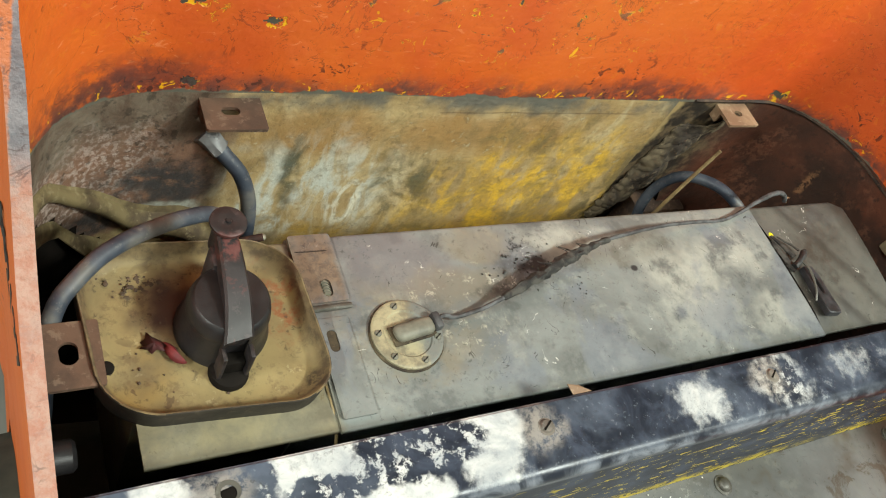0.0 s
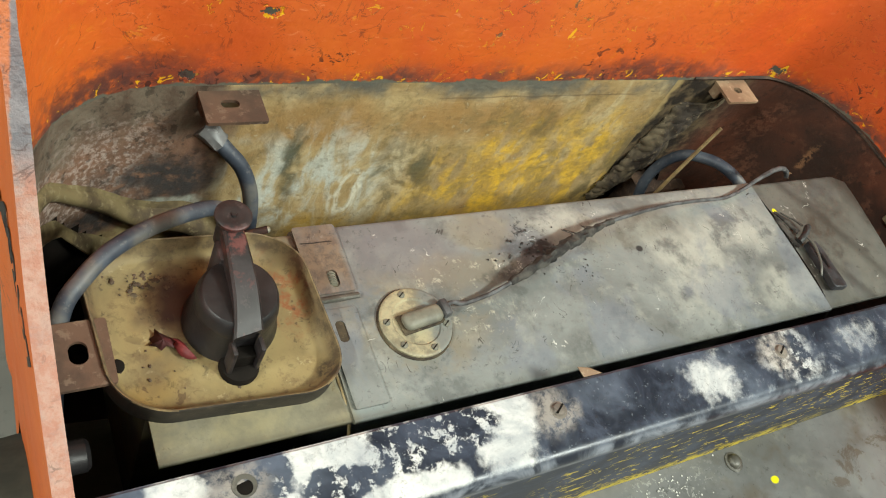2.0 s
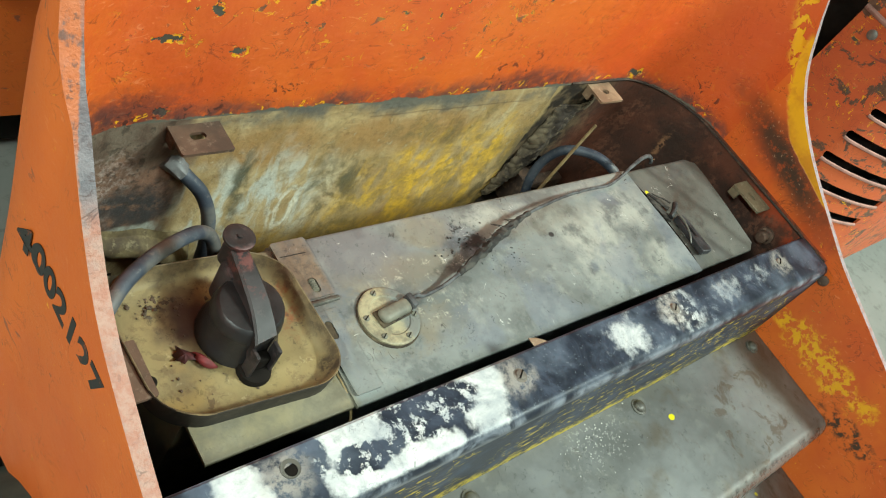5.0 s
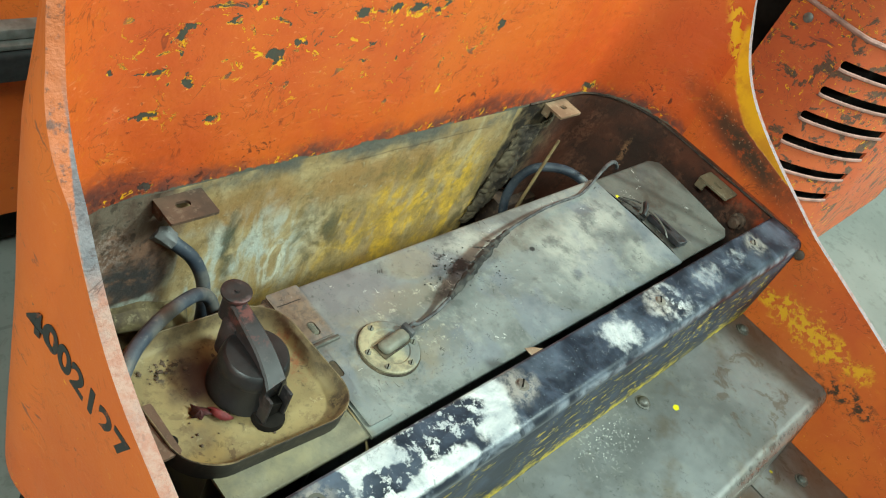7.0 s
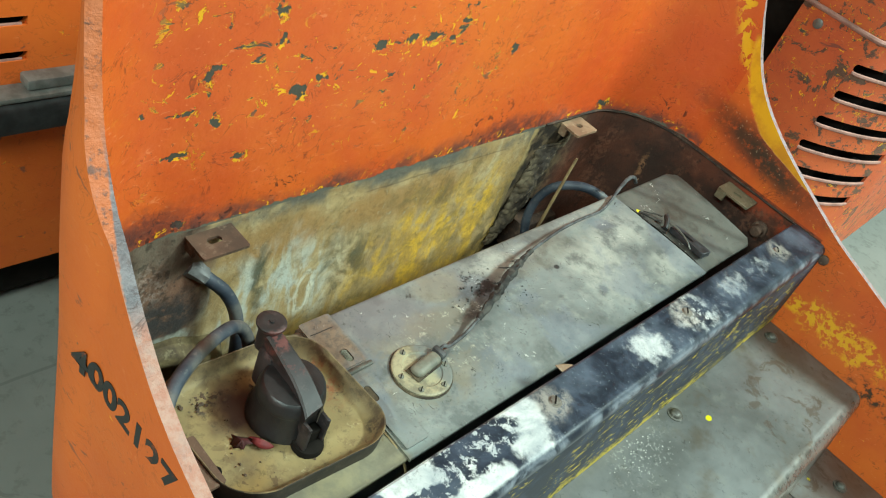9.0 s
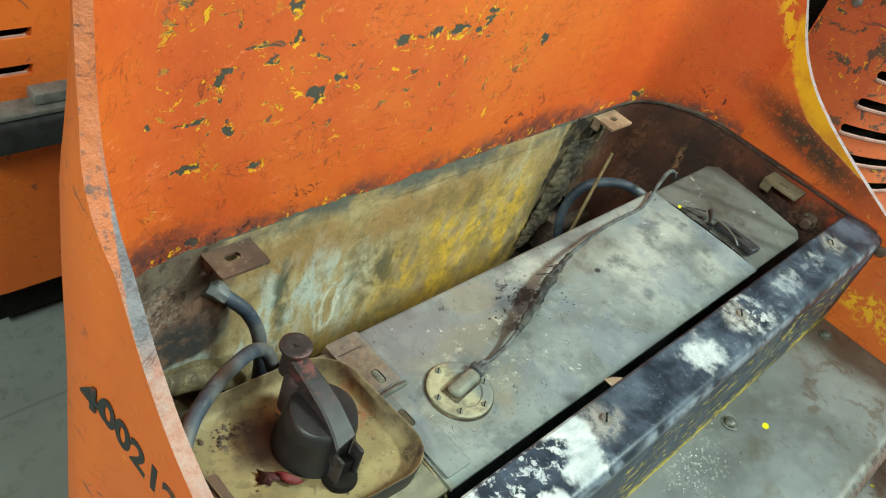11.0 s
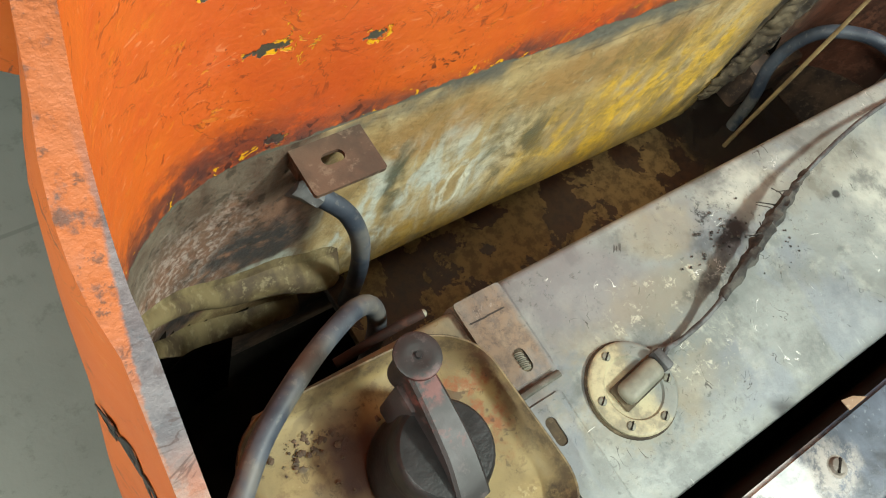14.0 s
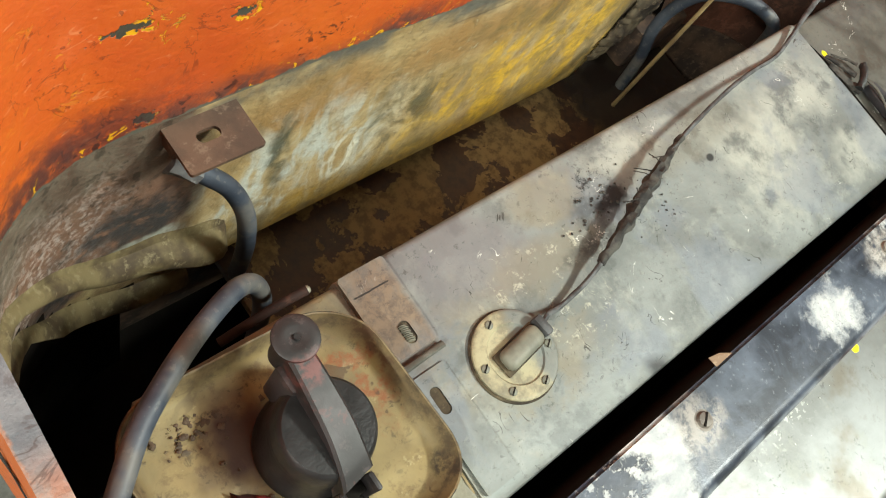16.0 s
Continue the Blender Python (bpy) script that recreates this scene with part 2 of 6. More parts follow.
def pan_steel():
    k = Mat("bare_stained_back_steel")
    X, Z = k.X, k.Z
    warp = k.m("SUBTRACT", k.noise(22.0, 4, 0.6), 0.5)
    streak = k.noise(20.0, 6, 0.62, 1.0, stretch=(1.0, 1.0, 0.50), turn=(0, 16, 0))
    streak2 = k.noise(30.0, 6, 0.62, 0.8, stretch=(1.0, 1.0, 0.46), shift=(4, 0, 0), turn=(0, 24, 0))
    cloud = k.noise(9.0, 5, 0.6, 0.5)
    pan = k.mix(k.step(cloud, 0.38, 0.62), (0.46, 0.34, 0.165), (0.34, 0.23, 0.10))
    pan = k.mix(k.mul(k.step(streak, 0.48, 0.66), 0.5), pan, (0.58, 0.50, 0.31))
    brown = k.top(k.blob(X, Z, 0.035, 0.600, 0.075, 0.032, 0.6, 22.0, 0.4), k.blob(X, Z, 0.22, 0.595, 0.12, 0.034, 0.7, 18.0, 0.5), k.blob(X, Z, 0.28, 0.43, 0.05, 0.03, 0.8, 22.0, 0.5))
    pan = k.mix(k.mul(brown, 0.8), pan, (0.33, 0.185, 0.062))
    pale = k.mul(k.blob(X, Z, 0.025, 0.50, 0.105, 0.085, 0.5, 22.0, 0.5), k.step(streak2, 0.42, 0.60))
    pan = k.mix(k.mul(pale, 0.85), pan, (0.58, 0.62, 0.56))
    drip = k.mul(k.blob(X, Z, 0.082, 0.490, 0.016, 0.040, 0.7, 40.0, 0.3), k.step(streak2, 0.40, 0.55))
    pan = k.mix(drip, pan, (0.74, 0.72, 0.58))
    grime = k.mul(k.top(k.blob(X, Z, 0.140, 0.510, 0.045, 0.055, 0.6, 26.0, 0.5), k.blob(X, Z, 0.005, 0.545, 0.012, 0.045, 0.9, 40.0, 0.4)), k.step(streak, 0.62, 0.42))
    pan = k.mix(k.mul(grime, 0.9), pan, (0.080, 0.088, 0.060))
    ochre = k.mul(k.blob(X, Z, 0.36, 0.47, 0.19, 0.115, 0.7, 22.0, 0.5), k.step(streak2, 0.38, 0.58))
    ochre = k.top(ochre, k.mul(k.step(k.add(Z, k.mul(streak, 0.10)), 0.515, 0.465), 0.62), k.mul(k.blob(X, Z, 0.415, 0.50, 0.020, 0.075, 0.8, 30.0, 0.3), k.step(streak2, 0.36, 0.48)))
    pan = k.mix(k.mul(ochre, 0.85), pan, k.mix(k.step(k.noise(30.0, 6, 0.68, 0.3, shift=(1, 0, 3)), 0.40, 0.60), (0.72, 0.43, 0.030), (0.40, 0.25, 0.05)))
    pan = k.mix(k.mul(k.step(k.noise(60.0, 6, 0.72), 0.54, 0.66), 0.4), pan, (0.13, 0.09, 0.04))
    pan = k.mix(k.mul(k.step(k.noise(120.0, 4, 0.65, 0.3), 0.62, 0.70), 0.4), pan, (0.58, 0.54, 0.38))
    torn = k.mul(k.step(k.add(k.add(X, k.mul(warp, 0.10)), k.mul(k.m("SUBTRACT", Z, 0.55), -0.22)), 0.425, 0.485), k.step(k.noise(45.0, 5, 0.7), 0.34, 0.58))
    pan = k.mix(k.mul(torn, 0.85), pan, (0.11, 0.085, 0.04))
    mottle = k.mul(k.step(k.noise(14.0, 4), 0.50, 0.66), k.step(streak, 0.58, 0.40))
    pan = k.mix(k.mul(mottle, 0.65), pan, (0.16, 0.115, 0.05))
    olive = k.mul(k.step(k.noise(11.0, 6, 0.68, 0.8, shift=(6, 0, 2), turn=(0, 20, 0)), 0.46, 0.64), k.step(k.noise(55.0, 5, 0.7, 0.4), 0.36, 0.60))
    pan = k.mix(k.mul(olive, k.step(X, -0.05, 0.10), 0.6), pan, (0.15, 0.12, 0.052))
    lip = k.mul(k.step(k.add(Z, k.mul(warp, 0.05)), 0.626, 0.650), k.step(k.noise(14.0, 4), 0.36, 0.56))
    pan = k.mix(k.mul(lip, 0.85), pan, (0.085, 0.092, 0.088))
    scratch = k.mul(k.step(k.m("ABSOLUTE", k.add(k.m("SUBTRACT", Z, 0.632), k.mul(warp, 0.006))), 0.0016, 0.0006), k.band(X, 0.15, 0.42, 0.01))
    pan = k.mix(k.mul(scratch, 0.35), pan, (0.06, 0.035, 0.02))
    # left corner: blackened rust
    rust = k.mix(k.step(cloud, 0.35, 0.65), (0.23, 0.125, 0.08), (0.13, 0.08, 0.055))
    rust = k.mix(k.mul(k.step(k.add(Z, k.mul(warp, 0.07)), 0.585, 0.620), 0.85), rust, k.mix(k.step(streak, 0.4, 0.6), (0.16, 0.135, 0.10), (0.085, 0.062, 0.045)))
    pale2 = k.mul(k.step(k.noise(150.0, 5, 0.72, 0.2), 0.46, 0.62), k.band(k.add(Z, k.mul(warp, 0.08)), 0.50, 0.61, 0.03), k.step(X, -0.10, -0.16))
    rust = k.mix(k.mul(pale2, 0.65), rust, (0.50, 0.42, 0.37))
    dark_patches = k.top(k.blob(X, Z, -0.115, 0.535, 0.060, 0.030, 1.3, 34.0, 0.7), k.blob(X, Z, -0.175, 0.490, 0.055, 0.020, 1.3, 34.0, 0.7))
    rust = k.mix(k.mul(dark_patches, k.step(k.noise(75.0, 5, 0.7), 0.28, 0.52), 0.92), rust, (0.030, 0.032, 0.034))
    rust = k.mix(k.mul(k.step(k.noise(90.0, 4, 0.7), 0.56, 0.64), 0.6), rust, (0.03, 0.024, 0.018))
    khaki = k.step(k.add(k.add(Z, k.mul(warp, 0.05)), k.mul(X, -0.15)), 0.500, 0.484)
    rust = k.mix(k.mul(khaki, 0.9), rust, k.mix(k.step(k.noise(22.0, 4, 0.6), 0.38, 0.60), (0.33, 0.27, 0.13), (0.15, 0.105, 0.05)))
    rim = k.blob(X, Z, -0.105, 0.492, 0.040, 0.012, 0.7, 40.0, 0.3)
    rust = k.mix(k.mul(rim, 0.75, k.step(streak2, 0.36, 0.52)), rust, (0.40, 0.43, 0.37))
    pan = k.mix(k.step(k.add(X, k.mul(warp, 0.06)), -0.060, -0.085), pan, rust)
    pan = k.grit(pan, 150.0, 0.45, (0.05, 0.035, 0.018))
    return k.done(pan, k.add(0.42, k.mul(cloud, 0.25)), 0.0, k.add(k.add(k.mul(k.noise(70.0, 5, 0.7), 1.2), k.mul(k.noise(190.0, 3, 0.6), 0.5)), k.mul(streak, 0.4)), 0.0018, 0.75)


def corner_steel():
    k = Mat("dark_red_corner_steel")
    X, Y, Z = k.X, k.Y, k.Z
    warp = k.m("SUBTRACT", k.noise(22.0, 4, 0.6), 0.5)
    red = k.mix(k.step(k.noise(9.0, 5, 0.6, 0.5), 0.38, 0.66), (0.100, 0.034, 0.018), (0.045, 0.020, 0.013))
    red = k.mix(k.mul(k.step(k.noise(70.0, 5, 0.7), 0.55, 0.66), 0.7), red, (0.025, 0.014, 0.01))
    bared = k.mul(k.step(X, 0.70, 0.75), k.step(k.add(Y, k.mul(warp, 0.10)), 0.05, -0.02), k.step(k.add(Z, k.mul(warp, 0.10)), 0.600, 0.640), k.step(k.noise(40.0, 5, 0.7), 0.38, 0.56))
    red = k.mix(k.mul(bared, 0.8), red, (0.36, 0.055, 0.012))
    # Right wing much darker below about z 0.61.
    low_dark = k.mul(k.step(X, 0.72, 0.75), k.step(k.add(Z, k.mul(warp, 0.08)), 0.628, 0.600))
    red = k.mix(k.mul(low_dark, 0.75), red, (0.022, 0.013, 0.009))
    scuffed = k.mul(k.step(k.noise(13.0, 5, 0.65, 0.6, shift=(2, 0, 4)), 0.46, 0.62), k.step(k.noise(110.0, 4, 0.7), 0.44, 0.58))
    red = k.mix(k.mul(scuffed, 0.5), red, (0.20, 0.085, 0.050))
    crust = k.mix(k.step(k.noise(40.0, 5, 0.7), 0.40, 0.58), (0.10, 0.07, 0.038), (0.018, 0.013, 0.009))
    edge = k.add(k.add(X, k.mul(warp, 0.06)), k.mul(k.m("SUBTRACT", Z, 0.55), -0.22))
    col = k.mix(k.step(edge, 0.560, 0.620), crust, red)
    col = k.mix(k.step(edge, 0.474, 0.462), col, (0.30, 0.22, 0.10))
    stain = k.mul(k.blob(Y, Z, 0.166, 0.574, 0.005, 0.024, 1.0, 70.0, 0.4), k.step(X, 0.65, 0.68), k.step(k.noise(120.0, 4, 0.7), 0.42, 0.54))
    col = k.mix(k.mul(stain, 0.6), col, (0.34, 0.17, 0.08))
    return k.done(col, 0.6, 0.0, k.noise(60.0, 5, 0.7), 0.002, 0.8)


def paint_outer(seed=7.0, chips=0.66, fade=(0.62, 0.13, 0.012)):
    k = Mat("weathered_orange_paint_outside")
    col, yel, grey, fine = orange_layers(k, chips, seed)
    col = k.mix(0.45, col, fade)
    worn = k.mul(k.step(k.noise(20.0, 7, 0.70, 0.5, shift=(seed, 0, 1)), 0.545, 0.575), 0.9 if chips < 0.6 else 0.0)
    col = k.mix(worn, col, k.mix(k.step(k.noise(90.0, 4, 0.7), 0.4, 0.6), (0.105, 0.078, 0.052), (0.055, 0.045, 0.034)))
    col = k.mix(yel, col, YELLOW)
    col = k.mix(grey, col, PRIMER)
    scr = k.step(k.noise(26.0, 4, 0.6, 1.6, stretch=(1, 0.35, 1), turn=(35, 0, 0)), 0.67, 0.70)
    col = k.mix(k.mul(scr, 0.6), col, (0.05, 0.045, 0.05))
    return k.done(col, k.add(0.38, k.mul(k.noise(18.0, 4), 0.28)), 0.0, k.add(fine, k.mul(k.noise(12.0, 3), 1.2)), 0.0012, 0.35)


def paint_edge():
    k = Mat("worn_pink_edge")
    n = k.noise(80.0, 5, 0.7, stretch=(1, 1, 0.6))
    col = k.mix(k.step(n, 0.40, 0.60), (0.29, 0.105, 0.06), (0.31, 0.17, 0.125))
    col = k.mix(k.step(k.noise(46.0, 5, 0.7, 0.4, shift=(0, 3, 0)), 0.52, 0.60), col, (0.17, 0.155, 0.155))
    # Right wing's edge lightened, its white glint put into the colour.
    bright = k.mul(k.step(k.X, 0.3, 0.5), k.add(k.mul(k.step(n, 0.36, 0.56), 0.6), 0.25))
    col = k.mix(bright, col, (0.31, 0.25, 0.265))
    high = k.mul(k.step(k.add(k.Z, k.mul(n, 0.04)), 0.81, 0.85), k.step(k.X, 0.3, 0.2), 0.8)
    col = k.mix(high, col, k.mix(k.step(n, 0.32, 0.46), (0.13, 0.065, 0.05), (0.46, 0.12, 0.030)))
    col = k.mix(k.mul(k.step(k.noise(120.0, 4, 0.7), 0.57, 0.65), 0.75), col, (0.11, 0.055, 0.04))
    low = k.mul(k.step(k.X, 0.3, 0.2), k.step(k.Z, 0.785, 0.755))
    col = k.mix(k.mul(low, 0.8), col, k.mix(k.step(n, 0.40, 0.60), (0.33, 0.150, 0.105), (0.37, 0.215, 0.165)))
    bare = k.step(k.add(k.add(k.X, k.mul(k.step(k.Z, 0.88, 0.78), 0.008)), k.mul(k.m("SUBTRACT", n, 0.5), 0.006)), -0.2572, -0.2555)
    col = k.mix(k.mul(bare, k.step(k.X, 0.3, 0.2), k.step(k.Z, 0.757, 0.785), k.step(k.Z, 0.90, 0.84), 0.9), col, k.mix(k.step(k.noise(60.0, 4, 0.7), 0.4, 0.6), (0.105, 0.108, 0.125), (0.165, 0.160, 0.175)))
    hair = k.m("ABSOLUTE", k.m("SUBTRACT", k.noise(38.0, 4, 0.6, 1.0, shift=(4, 0, 2)), 0.5))
    col = k.mix(k.mul(k.step(hair, 0.022, 0.006), k.step(k.X, 0.3, 0.2), k.step(k.noise(24.0, 3), 0.48, 0.60), 0.55), col, (0.06, 0.03, 0.025))
    return k.done(col, 0.6, 0.1, k.add(k.noise(120.0, 4, 0.7), k.mul(k.noise(45.0, 4, 0.6), 1.5)), 0.0022, 0.8)


def tank_metal():
    k = Mat("stained_grey_zinc")
    X, Y, Z = k.X, k.Y, k.Z
    big, mid = k.noise(8.0, 7, 0.64, 0.25), k.noise(24.0, 6, 0.66, 0.15, shift=(2, 0, 0))
    fine = k.noise(95.0, 6, 0.76, 0.4)
    col = k.mix(k.step(big, 0.40, 0.60), (0.150, 0.158, 0.150), (0.225, 0.240, 0.230))
    col = k.mix(k.mul(k.step(k.noise(15.0, 6, 0.68, 0.2, shift=(7, 1, 0)), 0.50, 0.62), 0.55), col, (0.33, 0.34, 0.305))
    chalk = k.top(k.blob(X, Y, 0.455, 0.048, 0.060, 0.030, 1.1, 24.0, 0.5), k.blob(X, Y, 0.375, 0.010, 0.050, 0.045, 1.2, 24.0, 0.6), k.blob(X, Y, 0.235, 0.083, 0.045, 0.016, 1.0, 30.0, 0.5), k.mul(k.blob(X, Y, 0.49, -0.035, 0.045, 0.02, 1.1, 26.0, 0.5), 0.9))
    col = k.mix(k.mul(chalk, k.step(mid, 0.34, 0.58), 0.7), col, (0.44, 0.44, 0.385))
    col = k.mix(k.mul(k.step(mid, 0.47, 0.34), 0.6), col, (0.080, 0.084, 0.080))
    bluish = k.step(k.noise(11.0, 5, 0.62, 0.5, shift=(5, 1, 0)), 0.49, 0.38)
    col = k.mix(k.mul(bluish, 0.5), col, (0.165, 0.185, 0.222))
    mauve = k.top(k.blob(X, Y, 0.045, 0.070, 0.055, 0.034, 0.9, 20.0, 0.4), k.mul(k.blob(X, Y, 0.00, 0.095, 0.05, 0.016, 0.7, 20.0, 0.4), 0.8))
    col = k.mix(k.mul(mauve, 0.6), col, (0.158, 0.142, 0.152))
    tan = k.top(k.blob(X, Y, 0.135, 0.082, 0.034, 0.024, 0.8, 24.0, 0.3), k.mul(k.blob(X, Y, 0.03, 0.0, 0.058, 0.052, 0.9, 26.0, 0.4), k.step(mid, 0.42, 0.56)), k.mul(k.blob(X, Y, 0.10, 0.045, 0.05, 0.02, 1.2, 30.0, 0.5), 0.8), k.mul(k.blob(X, Y, 0.29, 0.065, 0.10, 0.02, 1.2, 22.0, 0.5), 0.5))
    col = k.mix(k.mul(tan, 0.5), col, (0.235, 0.195, 0.122))
    crust = k.mul(k.top(k.blob(X, Y, 0.110, 0.042, 0.040, 0.022, 1.1, 40.0, 0.5), k.blob(X, Y, 0.068, 0.038, 0.034, 0.012, 1.0, 40.0, 0.5), k.blob(X, Y, 0.094, -0.012, 0.035, 0.026, 1.2, 40.0, 0.5), k.mul(k.step(k.noise(9.0, 4, 0.6, shift=(3, 3, 0)), 0.58, 0.68), 0.35)), k.step(fine, 0.55, 0.64))
    col = k.mix(k.mul(crust, 0.62), col, (0.50, 0.475, 0.38))
    # Tank end: its own brownish tint, with shade put into the colour too.
    col = k.mix(k.mul(k.step(X, 0.531, 0.536), 0.75), col, k.mix(k.step(mid, 0.36, 0.62), (0.058, 0.051, 0.039), (0.092, 0.084, 0.067)))
    # Two diagonal shadow bands painted across the tank end.
    for lane, wide in ((0.045, 0.016), (-0.018, 0.013)):
        shadow_band = k.mul(k.band(k.add(k.add(X, k.mul(Y, 0.55)), k.mul(mid, 0.03)), 0.603 + lane, 0.603 + lane + wide, 0.010), k.step(X, 0.535, 0.55))
        col = k.mix(k.mul(shadow_band, 0.55), col, (0.028, 0.024, 0.018))
    wear = k.mul(k.blob(X, Y, 0.60, 0.034, 0.030, 0.018, 0.9, 40.0, 0.5), k.step(fine, 0.40, 0.60))
    col = k.mix(k.mul(wear, 0.7), col, (0.055, 0.042, 0.030))
    # Charred soot by the sleeve; the last blob paints the wire's shadow.
    dark_patches = k.top(k.blob(X, Y, 0.186, 0.054, 0.018, 0.010, 1.0, 60.0, 0.5), k.mul(k.blob(X, Y, 0.182, 0.075, 0.022, 0.012, 1.3, 70.0, 0.4), k.step(fine, 0.50, 0.58)), k.mul(k.blob(X, Y, 0.172, 0.052, 0.026, 0.014, 1.0, 50.0, 0.7), 0.6), k.mul(k.blob(X, Y, 0.150, 0.032, 0.034, 0.007, 1.0, 60.0, 0.6), 0.7))
    dark_patches = k.mul(dark_patches, k.step(k.noise(80.0, 4, 0.75), 0.32, 0.52))
    col = k.mix(k.mul(dark_patches, 0.95), col, (0.016, 0.016, 0.017))
    spot = k.blob(X, Y, 0.310, 0.0385, 0.0046, 0.0036, 0.3, 60.0, 0.3)
    col = k.mix(spot, col, (0.03, 0.03, 0.03))
    # short dark scratches and a few bright nicks
    hair = k.m("ABSOLUTE", k.m("SUBTRACT", k.noise(34.0, 3, 0.5, 1.4, shift=(9, 2, 0)), 0.5))
    nick = k.mul(k.step(hair, 0.010, 0.004), k.step(k.noise(42.0, 2, 0.5, shift=(1, 8, 0)), 0.60, 0.66))
    col = k.mix(k.mul(nick, 0.85), col, (0.035, 0.030, 0.026))
    glint = k.mul(k.step(hair, 0.007, 0.002), k.step(k.noise(36.0, 2, 0.5, shift=(4, 1, 0)), 0.62, 0.67))
    col = k.mix(glint, col, (0.66, 0.65, 0.60))
    paint = k.blob(X, Y, 0.546, 0.062, 0.0035, 0.0045, 0.5, 90.0, 0.15)
    col = k.mix(paint, col, (0.80, 0.72, 0.01))
    left = k.step(k.add(X, k.mul(k.noise(20.0, 3), 0.02)), -0.038, -0.050)
    col = k.mix(k.mul(left, 0.75), col, k.mix(k.step(mid, 0.36, 0.62), (0.15, 0.125, 0.070), (0.27, 0.22, 0.105)))
    rusty = k.mul(k.band(X, -0.056, -0.014, 0.004), k.step(k.add(Y, k.mul(k.noise(30.0, 3), 0.03)), 0.032, 0.062))
    col = k.mix(k.mul(rusty, k.add(0.45, k.mul(k.step(mid, 0.36, 0.56), 0.45))), col, k.mix(k.step(fine, 0.40, 0.60), (0.205, 0.140, 0.090), (0.125, 0.086, 0.060)))
    crack = k.mul(k.step(k.m("ABSOLUTE", k.add(k.m("SUBTRACT", Y, 0.0895), k.mul(k.m("SUBTRACT", mid, 0.5), 0.006))), 0.0008, 0.0003), k.band(X, -0.049, -0.020, 0.001))
    col = k.mix(crack, col, (0.02, 0.015, 0.012))
    frontm = k.step(k.add(Y, k.mul(mid, 0.05)), -0.030, -0.056)
    col = k.mix(k.mul(frontm, k.step(mid, 0.36, 0.60), 0.75), col, (0.085, 0.088, 0.064))
    col = k.grit(col, 190.0, 0.5)
    rough = k.add(0.40, k.mul(mid, 0.3))
    return k.done(col, rough, 0.2, k.add(k.noise(35.0, 5, 0.7), k.add(k.mul(fine, 0.5), k.mul(k.noise(6.0, 2), 1.5))), 0.0012, 0.4)


